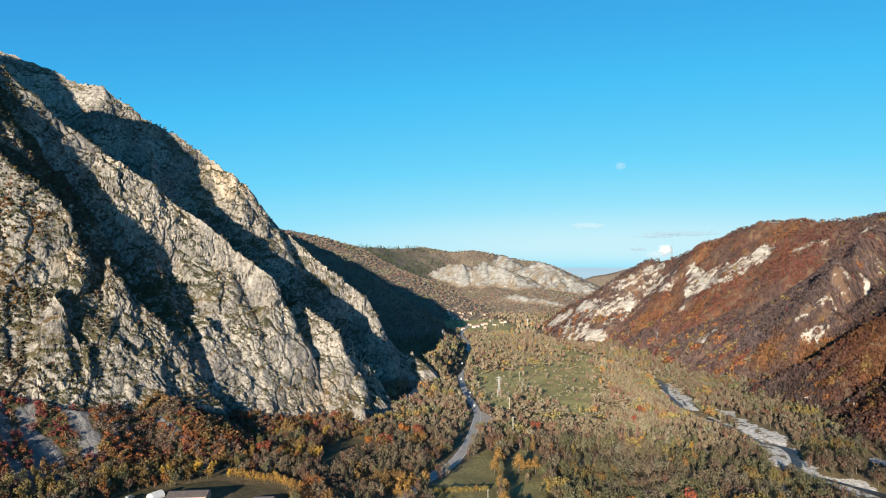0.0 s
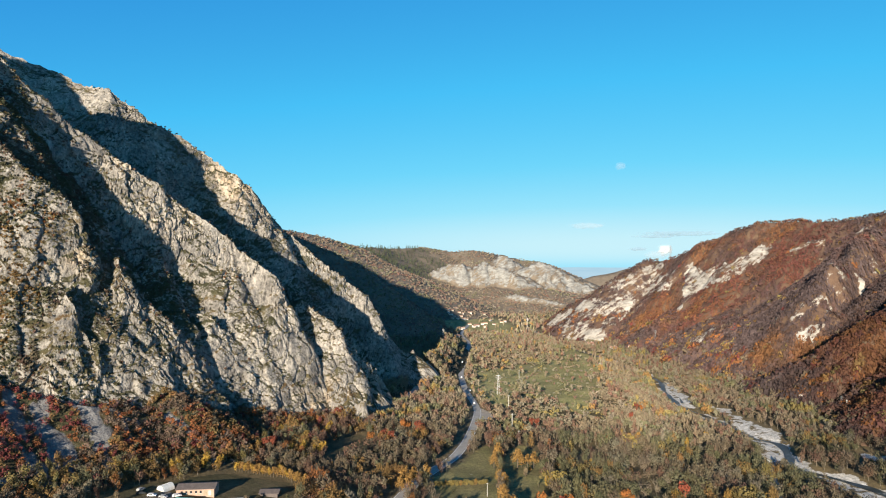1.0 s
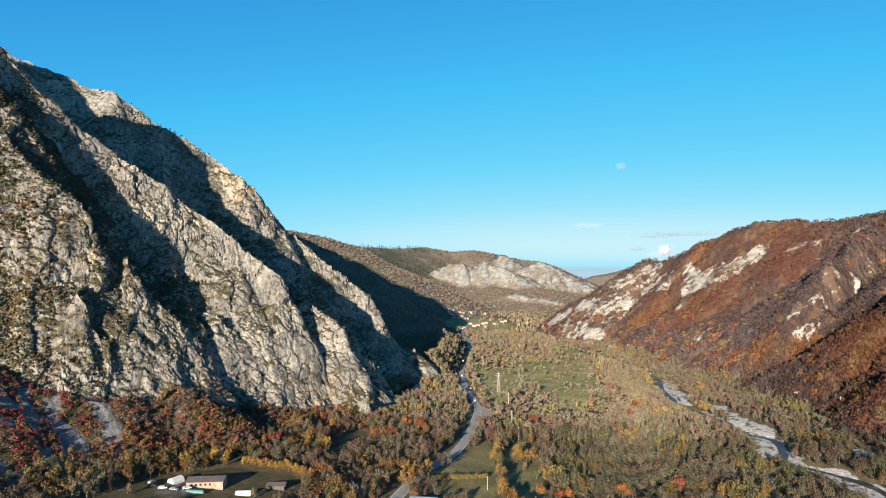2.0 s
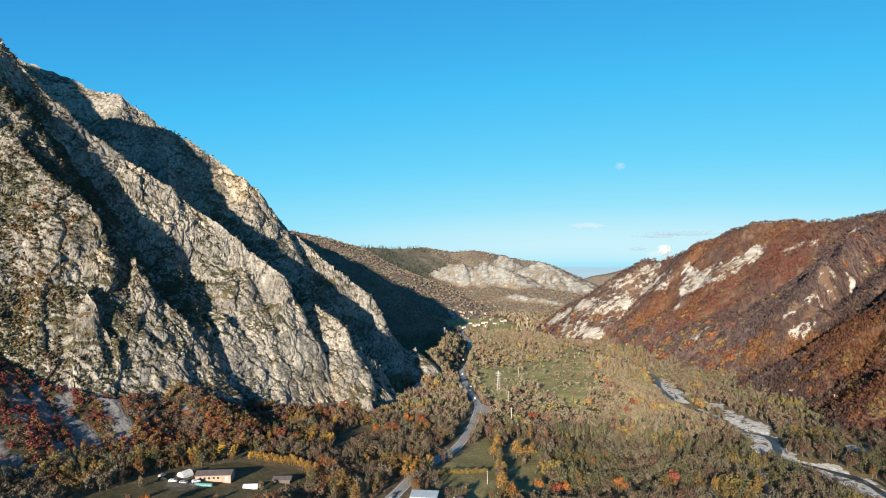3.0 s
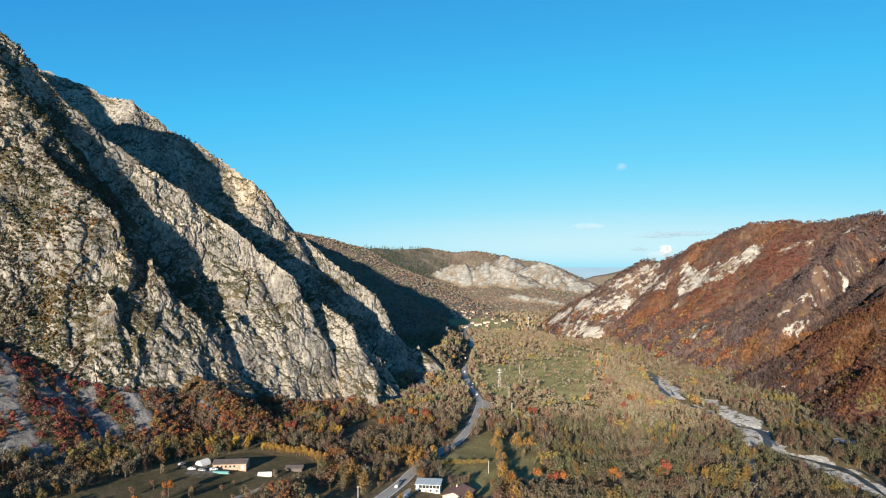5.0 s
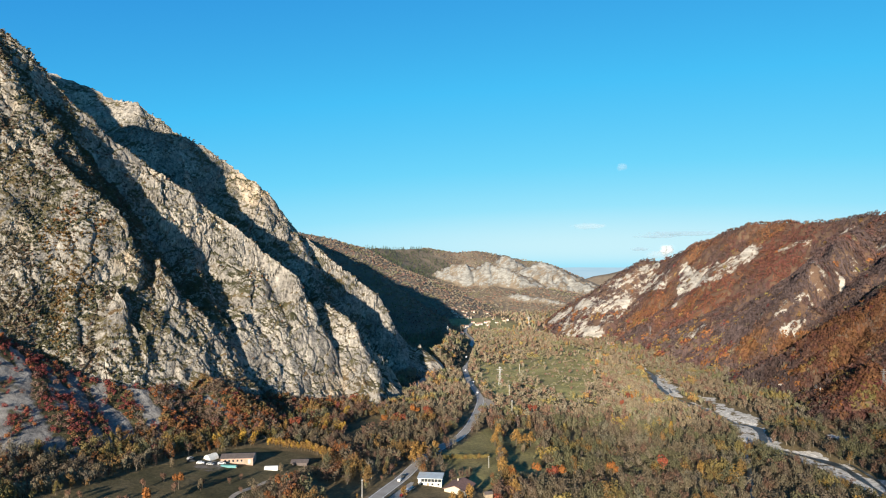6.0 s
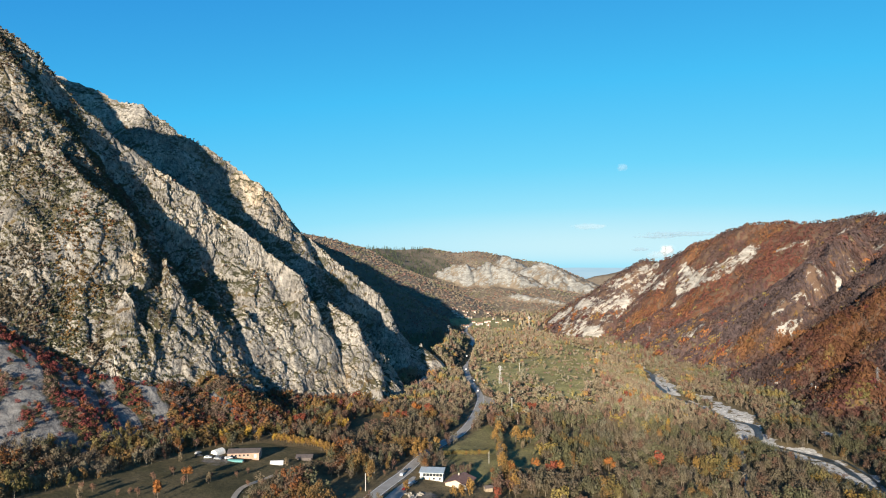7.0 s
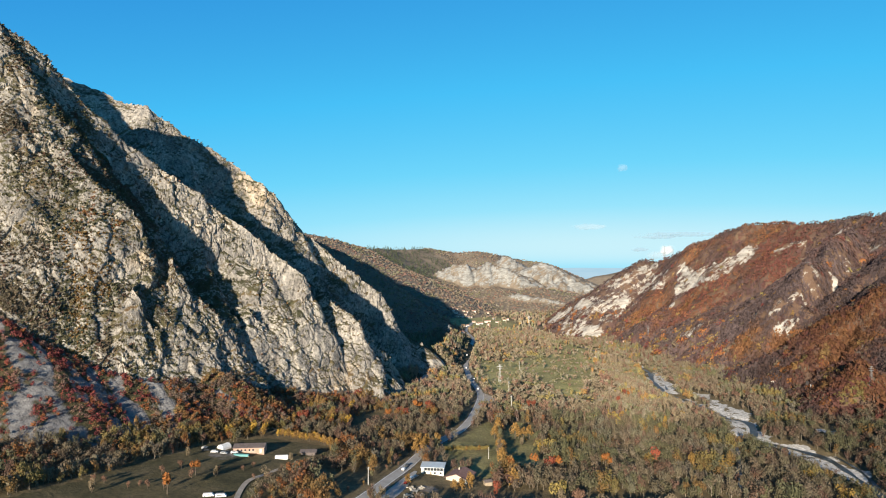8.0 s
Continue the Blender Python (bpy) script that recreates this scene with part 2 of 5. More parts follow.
def tent(x, y, crest, south, north, warp=0.0, k=0):
    """Height of a ridge: a crest of (x, y, z) points that falls off at the slopes south (to the right of its run) and north."""
    best = np.full(np.shape(x), -1e3)
    for (ax, ay, az), (bx, by, bz) in zip(crest[:-1], crest[1:]):
        dx, dy = bx - ax, by - ay
        ll = dx * dx + dy * dy
        q = np.clip(((x - ax) * dx + (y - ay) * dy) / ll, 0, 1)
        ox, oy = x - ax - q * dx, y - ay - q * dy
        d = np.hypot(ox, oy)
        side = (dx * oy - dy * ox) / (np.sqrt(ll) * (d + 1e-6))
        slope = south + (north - south) * smooth(-0.9, 0.9, side)
        best = np.maximum(best, az + q * (bz - az) - slope * d)
    return best


def line_gap(x, y, pts):
    """Distance to a line of (x, y) points."""
    best = np.full(np.shape(x), 1e9)
    for (ax, ay), (bx, by) in zip(pts[:-1], pts[1:]):
        dx, dy = bx - ax, by - ay
        q = np.clip(((x - ax) * dx + (y - ay) * dy) / (dx * dx + dy * dy), 0, 1)
        best = np.minimum(best, np.hypot(x - ax - q * dx, y - ay - q * dy))
    return best


def inside(x, y, poly):
    """Whether points lie in a polygon."""
    hit = np.zeros(np.shape(x), bool)
    for (ax, ay), (bx, by) in zip(poly, poly[1:] + poly[:1]):
        if ay != by:
            hit ^= ((ay > y) != (by > y)) & (x < (bx - ax) * (y - ay) / (by - ay) + ax)
    return hit


# Crests of the limestone mountain: points down the ridge, slope of the sunny side, slope of the shaded side.
CRAGS = []
CRAGS.append(([(-595, 324, 436), (-498, 399, 406), (-429, 386, 340), (-368, 412, 333), (-350, 400, 316), (-323, 422, 291), (-288, 454, 237), (-216, 491, 180), (-172, 498, 147)], 2.59, 1.42))
CRAGS.append(([(-176, 502, 149), (-133, 499, 114), (-140, 525, 43), (-111, 486, 0), (-61, 482, 20)], 2.71, 1.75))
CRAGS.append(([(-268, 463, 146), (-164, 487, 121)], 1.78, 0.96))
CRAGS.append(([(-496, 366, 398), (-350, 424, 238), (-326, 430, 236), (-306, 402, 155), (-285, 382, 213), (-256, 383, 181), (-238, 394, 165), (-245, 371, 135), (-229, 387, 114), (-222, 362, 109), (-180, 364, 5)], 2.71, 2.80))
CRAGS.append(([(-360, 383, 291), (-320, 365, 173), (-282, 353, 149), (-260, 362, 112), (-246, 367, 55)], 2.46, 0.93))
CRAGS.append(([(-212, 491, 121), (-225, 474, 147), (-198, 457, 90), (-170, 450, 89)], 2.07, 1.14))
CRAGS.append(([(-266, 354, 115), (-207, 365, 78), (-238, 368, 44), (-224, 313, 15)], 2.80, 2.80))
CRAGS.append(([(-282, 616, 234), (-253, 545, 198), (-183, 562, 126), (-150, 560, 110), (-125, 531, 97), (-92, 526, 75), (-76, 541, 50), (-60, 562, 26), (-52, 570, 6)], 1.62, 1.82))
CRAGS.append(([(-632, 640, 452), (-460, 655, 350), (-411, 658, 330), (-386, 652, 316), (-347, 645, 308), (-319, 653, 284), (-259, 663, 247), (-218, 655, 217), (-205, 662, 207), (-189, 678, 180), (-197, 690, 165)], 1.40, 2.29))
CRAGS.append(([(-218, 720, 146), (-165, 672, 157), (-137, 673, 134), (-103, 684, 105), (-90, 682, 95), (-78, 680, 85), (-72, 684, 66)], 2.0, 1.5))
CRAGS.append(([(-214, 404, 130), (-254, 433, 116), (-216, 385, 33), (-213, 386, 71), (-194, 386, 31)], 2.27, 2.80))
CRAGS.append(([(-74, 684, 63), (-66, 686, 55), (-57, 690, 47), (-46, 697, 30), (-38, 700, 28), (-33, 702, 32), (-28, 700, 24), (-22, 704, 4)], 1.35, 1.2))
CRAGS.append(([(-195, 410, 97), (-243, 409, 110), (-222, 413, 78), (-186, 435, 34)], 0.95, 2.30))
CRAGS.append(([(-175, 424, 56), (-171, 448, 63), (-166, 382, 24)], 2.12, 1.52))
CRAGS.append(([(-310, 436, 190), (-292, 434, 213), (-232, 471, 145), (-261, 442, 119)], 2.42, 1.82))
CRAGS.append(([(-251, 385, 149), (-260, 348, 53), (-249, 319, 44), (-235, 308, 30)], 1.01, 1.67))
# Scree fans below the crags.
SCREES = []
SCREES.append(([(-330, 298, 122), (-285, 317, 91), (-258, 326, 71), (-241, 328, 62), (-223, 334, 53), (-197, 344, 45), (-182, 368, 40)], 0.66, 0.8))
SCREES.append(([(-192, 384, 52), (-161, 383, 40), (-148, 394, 30)], 0.62, 0.62))
SCREES.append(([(-26, 716, 8), (-19, 735, 10), (-10, 790, 10), (-4, 860, 10), (2, 930, 10), (4, 1000, 10), (0, 1060, 0)], 0.6, 0.75))
SCREES.append(([(-150, 425, 26), (-100, 462, 10), (-60, 550, 2), (-40, 650, 2)], 0.4, 0.4))


def crag_height(x, y):
    wx = x + 6.5 * fbm(x, y, 0, 70, 3, 3) + 2.5 * fbm(x, y, 0, 16, 2, 5)
    wy = y + 6.5 * fbm(x, y, 0, 70, 3, 11) + 2.5 * fbm(x, y, 0, 16, 2, 17)
    best = np.full(np.shape(x), -1e3)
    for crest, south, north in CRAGS:
        best = np.maximum(best, tent(wx, wy, crest, south, north))
    return best


def scree_height(x, y):
    best = np.full(np.shape(x), -1e3)
    for crest, south, north in SCREES:
        best = np.maximum(best, tent(x, y, crest, south, north))
    return best + 1.0 * fbm(x, y, 0, 24, 3, 23)


# The wooded mountain across the river: main crest, then its spurs.
SLOPES = []
SLOPES.append(([(292, 1490, 26), (410, 1399, 112), (454, 1258, 130), (488, 1163, 165), (541, 1075, 195), (616, 950, 193), (676, 790, 215), (749, 640, 261), (903, 468, 336)], 1.04, 0.50))
SLOPES.append(([(639, 886, 175), (526, 792, 161), (489, 752, 81), (428, 706, 41), (365, 690, -25)], 0.84, 1.15))
SLOPES.append(([(700, 782, 164), (566, 710, 148), (509, 714, 102), (450, 674, 60), (392, 615, 10)], 0.80, 0.65))
SLOPES.append(([(761, 615, 243), (573, 617, 164), (471, 594, 82), (412, 540, 25), (345, 556, -1)], 0.77, 0.74))
SLOPES.append(([(579, 1029, 180), (499, 1011, 118), (440, 1056, 89), (417, 1119, 55), (416, 1108, 48)], 0.63, 0.95))
SLOPES.append(([(446, 1310, 135), (387, 1267, 117), (325, 1256, 26), (300, 1209, 18)], 0.76, 1.15))
SLOPES.append(([(926, 462, 305), (666, 505, 122), (448, 486, 45), (419, 458, 22), (337, 491, -21)], 0.51, 0.50))
SLOPES.append(([(439, 936, 56), (426, 897, 37), (338, 876, 1)], 0.52, 1.12))
SLOPES.append(([(548, 814, 127), (467, 749, 125), (441, 771, 92), (449, 717, 84), (444, 697, 46), (407, 726, 31)], 1.10, 1.15))
SLOPES.append(([(476, 697, 85), (455, 683, 47), (409, 666, 6)], 0.54, 0.54))
SLOPES.append(([(548, 625, 118), (512, 668, 73), (426, 646, 41), (402, 660, 19)], 0.50, 0.89))
SLOPES.append(([(570, 599, 143), (462, 586, 101), (449, 555, 58), (417, 573, 19), (375, 498, 29)], 0.73, 1.15))
# Far ridges that close the valley.
RIDGES = []
RIDGES.append(([(-1500, 1500, 420), (-800, 1750, 300), (-516, 1900, 242), (-400, 2000, 216), (-296, 2300, 183), (-187, 2500, 188), (-69, 2670, 199), (30, 2690, 178), (135, 2700, 185), (260, 2750, 165), (424, 2700, 137), (501, 2600, 92), (570, 2450, 10)], 0.42, 0.5))
RIDGES.append(([(-700, 1000, 380), (-500, 1060, 300), (-300, 1150, 190), (-162, 1180, 126), (-96, 1200, 70), (-50, 1225, -6)], 0.85, 0.6))
RIDGES.append(([(-900, 1350, 380), (-600, 1480, 280), (-330, 1580, 150), (-190, 1620, 80), (-80, 1580, 0)], 0.7, 0.5))
RIDGES.append(([(-60, 2300, 62), (165, 2235, 58), (300, 2210, 42), (430, 2210, 18)], 0.26, 0.1))
RIDGES.append(([(-160, 2500, 150), (-120, 2300, 95), (-60, 2100, 30)], 0.5, 0.5))
BLUFFS = []
BLUFFS.append(([(-42, 2252, 60), (-37, 2245, 98), (11, 2240, 119), (42, 2235, 128), (60, 2235, 131), (99, 2252, 98), (147, 2225, 132), (186, 2220, 119), (250, 2200, 86), (262, 2198, 50)], 2.4, 0.3))
BLUFFS.append(([(270, 2370, 84), (320, 2360, 118), (361, 2355, 134), (420, 2350, 107), (485, 2330, 62), (526, 2310, 28), (548, 2300, -8)], 1.15, 0.25))
BLUFFS.append(([(222, 2562, 148), (240, 2555, 166), (264, 2550, 150)], 1.3, 0.5))
BLUFFS.append(([(190, 2062, 20), (240, 2050, 27), (300, 2040, 17), (390, 2010, 0)], 0.9, 0.2))
# Gullies cut into the wooded mountain: line, depth, half width.
GULLIES = []
GULLIES.append(([(540, 800), (470, 824), (409, 862), (372, 896)], 13, 26))
GULLIES.append(([(335, 838), (360, 838), (392, 832), (434, 820), (468, 796), (496, 794)], 24, 22))
GULLIES.append(([(455, 714), (480, 730), (520, 754), (560, 792)], 20, 18))
GULLIES.append(([(440, 647), (473, 657), (512, 692)], 20, 17))
GULLIES.append(([(352, 558), (375, 568), (396, 562), (420, 575)], 10, 13))
GULLIES.append(([(470, 1130), (420, 1140), (395, 1100)], 10, 16))


def slope_height(x, y):
    wx = x + 16 * fbm(x, y, 0, 110, 3, 43)
    wy = y + 16 * fbm(x, y, 0, 110, 3, 47)
    best = np.full(np.shape(x), -1e3)
    for crest, south, north in SLOPES:
        best = np.maximum(best, tent(wx, wy, crest, south, north))
    for pts, deep, half in GULLIES:
        best = best - deep * smooth(half, 0, line_gap(wx, wy, pts))
    ribs = ridged(x * 0.28 + 0.1 * y, y, 0, 62, 3, 57) - 0.75
    return best + 4 * fbm(x, y, 0, 60, 4, 53) + 5 * ribs * smooth(0, 40, best) * smooth(215, 150, best)


def ridge_height(x, y):
    far = 8 + 22 * smooth(1400, 1900, y)
    wx = x + far * fbm(x, y, 0, 260, 3, 63)
    wy = y + far * fbm(x, y, 0, 260, 3, 67)
    best = np.full(np.shape(x), -1e3)
    for crest, south, north in RIDGES:
        best = np.maximum(best, tent(wx, wy, crest, south, north))
    return best + (3 + 4 * smooth(1400, 1900, y)) * fbm(x, y, 0, 150, 4, 73)


def bluff_height(x, y):
    wx = x + 7 * fbm(x, y, 0, 50, 3, 83)
    wy = y + 14 * fbm(x, y, 0, 50, 4, 87)
    best = np.full(np.shape(x), -1e3)
    for crest, south, north in BLUFFS:
        best = np.maximum(best, tent(wx, wy, crest, south, north))
    return best


# ---- mesh helpers ----
def mesh_of(name, verts, faces, smooth_faces=False, attrs=None, tints=None):
    """A mesh from arrays: verts (n, 3), faces (m, 3 or 4), float attributes and colours by vertex."""
    verts, faces = np.asarray(verts, np.float32), np.asarray(faces, np.int32)
    me = bpy.data.meshes.new(name)
    me.vertices.add(len(verts))
    me.vertices.foreach_set("co", verts.ravel())
    me.loops.add(faces.size)
    me.loops.foreach_set("vertex_index", faces.ravel())
    me.polygons.add(len(faces))
    me.polygons.foreach_set("loop_start", np.arange(len(faces), dtype=np.int32) * faces.shape[1])
    me.polygons.foreach_set("use_smooth", np.full(len(faces), smooth_faces))
    for key, values in (attrs or {}).items():
        me.attributes.new(key, "FLOAT", "POINT").data.foreach_set("value", np.asarray(values, np.float32).ravel())
    if tints is not None:
        four = np.ones((len(verts), 4), np.float32)
        four[:, :3] = tints
        me.attributes.new("tint", "FLOAT_COLOR", "POINT").data.foreach_set("color", four.ravel())
    me.update(calc_edges=True)
    return me


def setting(name, me, mat, label, category, kind="structure"):
    ob = new(name, me)
    me.materials.append(mat)
    return tagged(ob, label, category, kind=kind)


def grid_faces(nx, ny, keep=None):
    i = np.arange(ny - 1)[:, None] * nx + np.arange(nx - 1)[None, :]
    f = np.stack([i, i + 1, i + nx + 1, i + nx], -1).reshape(-1, 4)
    return f if keep is None else f[keep[f].any(1)]


def lines(*spans):
    """Grid lines: spans of (from, to, step) laid end to end."""
    return np.unique(np.concatenate([np.arange(a, b, s) for a, b, s in spans] + [np.array([spans[-1][1]])]).astype(float))


def trimmed(verts, faces, extra):
    used = np.unique(faces)
    back = np.full(len(verts), -1)
    back[used] = np.arange(len(used))
    return verts[used], back[faces], {k: v[used] for k, v in extra.items()}


def grid_normals(x, y, z):
    dzy, dzx = np.gradient(z, y[:, 0], x[0])
    n = np.stack([-dzx, -dzy, np.ones_like(z)], -1)
    return n / np.linalg.norm(n, axis=-1, keepdims=True)


# ---- plan of the valley ----
ROAD = [(-62, 215), (-46, 259), (-37, 288), (-28, 316), (-23, 336), (-15, 365), (-4, 393), (4, 411), (10, 430), (18, 466), (26, 519), (31, 564), (31, 587), (28, 622), (24, 665), (22, 724), (22, 779), (26, 840), (32, 905), (37, 994), (46, 1111), (37, 1270), (60, 1500)]
TRACK = [(-52, 562), (-38, 590), (-30, 630), (-24, 664), (-13, 690), (-7, 708), (-9, 722), (-20, 732), (-27, 752)]
RIVER = [(200, 1500), (225, 1150), (250, 985), (268, 800), (253, 716), (242, 640), (249, 590), (254, 551), (256, 513), (266, 493), (254, 456), (247, 437), (262, 409), (271, 385), (268, 355), (263, 327), (257, 295), (236, 200), (220, 60), (240, -600)]
SIDE_ARM = [(246, 452), (235, 445), (221, 415), (203, 374), (184, 329), (170, 280)]
FIELDS = []
FIELDS.append([(-194, 195), (-186, 214), (-178, 231), (-163, 270), (-152, 301), (-140, 318), (-121, 340), (-80, 338), (-72, 327), (-79, 304), (-99, 268), (-104, 190)])
FIELDS.append([(-77, 380), (-78, 412), (-69, 444), (-44, 458), (-22, 473), (-22, 455), (-42, 437), (-56, 388), (-66, 368)])
FIELDS.append([(-3, 380), (17, 422), (31, 462), (38, 424), (33, 386), (31, 322), (20, 309), (-8, 338), (-10, 357)])
FIELDS.append([(36, 398), (46, 446), (58, 468), (69, 447), (64, 408), (65, 392), (58, 326), (40, 322), (35, 354)])
FIELDS.append([(30, 705), (38, 831), (87, 855), (143, 904), (193, 988), (226, 948), (200, 790), (163, 657), (131, 563), (117, 631), (94, 714), (65, 630), (38, 592)])
FIELDS.append([(203, 1127), (256, 1017), (228, 935), (182, 978)])
FIELDS.append([(277, 818), (283, 732), (301, 780), (292, 830)])


GLADE = [(40, 1100), (215, 1020), (200, 700), (185, 600), (110, 500), (44, 500), (40, 700)]


def in_field(x, y):
    wx, wy = x + 24 * fbm(x, y, 0, 30, 3, 301), y + 44 * fbm(x, y, 0, 46, 3, 307)
    hit = np.zeros(np.shape(x), bool)
    for i, poly in enumerate(FIELDS):
        hit |= inside(wx, wy, poly) if i > 3 else inside(x + 0.1 * (wx - x), y + 0.08 * (wy - y), poly)
    return hit


def floor_height(x, y):
    """The valley floor with the river's bed cut into it."""
    d = np.minimum(line_gap(x, y, RIVER), line_gap(x, y, SIDE_ARM) + 4)
    return valley(x, y) - 1.6 * smooth(13, 5, d) + 0.5 * fbm(x, y, 0, 40, 3, 91) * smooth(5, 14, line_gap(x, y, ROAD))


# ---- valley floor ----
gx, gy = np.meshgrid(lines((-5000, -600, 200), (-600, -264, 14), (-264, 420, 4), (420, 900, 15), (900, 5000, 200)),
                     lines((-2500, 0, 150), (0, 200, 15), (200, 760, 3.6), (760, 1300, 7), (1300, 2600, 25), (2600, 4950, 90)))
gz = floor_height(gx, gy)
opened = np.maximum(in_field(gx, gy), 0.75 * inside(gx, gy, GLADE) * smooth(-0.3, 0.0, noise3(gx / 34, gy / 34, 0, 311)))
lush = in_field(gx, gy) * (gy > 560) * (0.6 + 0.4 * smooth(-0.4, 0.4, fbm(gx, gy, 0, 50, 3, 315)))
lush = np.maximum(lush, (inside(gx, gy, FIELDS[2]) | inside(gx, gy, FIELDS[3])) * (0.25 + 0.4 * smooth(-0.4, 0.4, fbm(gx, gy, 0, 30, 3, 317))))
lush = np.maximum(lush, 0.75 * smooth(1.1, 0.7, np.hypot((gx - 85) / 95, (gy - 1530) / 250) + 0.4 * fbm(gx, gy, 0, 40, 3, 319)))
BARS = [[(265, 772), (277, 768), (263, 660), (247, 632), (241, 640), (246, 690)], [(242, 614), (249, 590), (247, 572), (238, 596)], [(266, 628), (276, 620), (277, 562), (284, 520), (270, 497), (259, 516), (256, 546), (268, 579)],
        [(247, 505), (246, 479), (231, 455), (243, 448), (257, 465), (259, 494)], [(244, 436), (257, 419), (276, 418), (272, 396), (274, 376), (267, 330), (258, 338), (254, 374), (250, 406)], [(300, 462), (318, 446), (306, 432), (301, 446)]]
gravel = smooth(9, 4, line_gap(gx, gy, RIVER) + 9 * fbm(gx, gy, 0, 45, 3, 97)) * (gy < 860) * (0.2 + 0.8 * smooth(-0.15, 0.15, noise3(gx / 40, gy / 40, 0, 98)))
for bar in BARS:
    gravel = np.maximum(gravel, (0.62 + 0.5 * fbm(gx, gy, 0, 14, 3, 94)) * inside(gx + 5 * fbm(gx, gy, 0, 18, 3, 95), gy + 8 * fbm(gx, gy, 0, 18, 3, 96), bar))
soil = smooth(9, 4, np.hypot(gx + 14, (gy - 281) * 1.2)) + smooth(6, 4.5, line_gap(gx, gy, ROAD)) * 0.6 + 0.6 * smooth(9, 5, np.hypot(gx + 134, gy - 295) / 1.4)
ground = setting("ground", mesh_of("ground", np.stack([gx, gy, gz], -1).reshape(-1, 3), grid_faces(gx.shape[1], gx.shape[0]), True,
                                   {"open": opened, "lush": lush, "gravel": gravel, "soil": np.clip(soil, 0, 1)}), TURF,
                 "valley floor of leaf litter, meadows and river gravel", "ground")


# ---- limestone mountain ----
LEDGES, SEATS = [], []


def scree_streak(x, y):
    """Where the scree lies bare: above nought, in streaks that run down the fans."""
    u, v = 0.75 * x - 0.66 * y, 0.66 * x + 0.75 * y
    foot = smooth(15, 5, scree_height(x, y) - crag_height(x, y))
    clumps = 0.3 * np.minimum(0, fbm(x, y, 0, 20, 3, 139) + 0.06)
    return fbm(u * 0.3, v, 0, 11, 3, 137) + clumps + 0.28 * smooth(-150, -180, x) - 0.26 - 0.5 * foot


# Warm and pale stains on the walls: place, reach, strength.
STAINS = [((-223, 495, 152), 13, 1.0), ((-212, 499, 160), 9, 0.9), ((-226, 382, 130), 7, 0.9), ((-104, 496, 16), 16, 0.8), ((-125, 470, 12), 14, 0.7), ((-92, 512, 26), 12, 0.6), ((-215, 646, 208), 26, 0.85), ((-240, 660, 215), 22, 0.6), ((-185, 668, 170), 16, 0.6), ((-60, 560, 22), 10, 0.6)]


def build_crag():
    x, y = np.meshgrid(lines((-640, -400, 6), (-400, -340, 2.0), (-340, -180, 0.62), (-180, -60, 0.8), (-60, 40, 3)), lines((180, 300, 3), (300, 400, 0.62), (400, 535, 0.8), (535, 740, 1.7), (740, 1100, 7)))
    hard, soft, floor = crag_height(x, y), scree_height(x, y), floor_height(x, y)
    z = np.maximum(hard, soft)
    rock = smooth(-1, 3, hard - soft)
    n = grid_normals(x, y, z)
    steep = smooth(0.9, 0.6, n[..., 2])
    bend = 4 * fbm(x, y, z, 30, 2, 99)
    # Buttresses and chimneys, then broken blocks that dip with the bedding, with calm slabs between.
    calm = 0.2 + 0.9 * smooth(-0.3, 0.4, fbm(x, y, z * 0.7, 42, 2, 98))
    dip = 0.55 * x + 0.3 * y + 0.8 * z
    big, seam = blocks(x + 2 * bend, y, z * 0.8 + bend, 15, 101)
    small, joint = blocks(x + 0.5 * bend, y, z, 5.4, 107)
    crack = 3.0 * fbm(x, y, z * 0.8, 34, 3, 100) + 1.5 * big - 1.0 * seam + calm * (0.9 * small - 0.5 * joint + 0.55 * ridged(x, y, z, 4.2, 2, 113) - 0.5 + 0.5 * noise3(x / 1.8, y / 1.8, z / 1.8, 115))
    ledge = 1.2 * np.abs(noise3(x / 26, y / 26, dip / 6.5, 127)) + 0.7 * np.abs(noise3(x / 10, y / 10, dip / 2.6, 128)) - 0.6
    push = rock * (crack + ledge) * (0.5 + 0.5 * steep) + (1 - rock) * 0.6 * fbm(x, y, z, 7, 3, 131)
    v = np.stack([x, y, z], -1) + n * push[..., None]
    loose = (1 - rock) * smooth(-0.05, 0.03, scree_streak(x, y)) * smooth(-120, -135, x)
    warm = np.zeros(x.shape)
    for (a, b, c), reach, force in STAINS:
        warm = np.maximum(warm, force * np.exp(-(((x - a) ** 2 + 0.4 * (y - b) ** 2 + (z - c) ** 2) / (1.15 * reach) ** 2)))
    # Scrub grows thicker on the broken lower buttresses.
    grown = 0.03 * smooth(-190, -230, x) * smooth(430, 405, y) * smooth(240, 170, z) - 0.05 * smooth(120, 170, z) * smooth(430, 480, y) - 0.03 * smooth(-180, -150, x)
    keep = (z > floor - 2.5).ravel()
    verts, faces, extra = trimmed(v.reshape(-1, 3), grid_faces(x.shape[1], x.shape[0], keep), {"loose": loose.ravel(), "warm": warm.ravel(), "grown": grown.ravel()})
    me = mesh_of("mountain", verts, faces, False, extra)
    seat = (rock > 0.9) & (z > floor + 4) & (x > -372) & (y > 285) & (y < 745)
    LEDGES.append((v[seat], n[seat][:, 2]))
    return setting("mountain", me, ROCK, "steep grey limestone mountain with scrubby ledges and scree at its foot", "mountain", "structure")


build_crag()

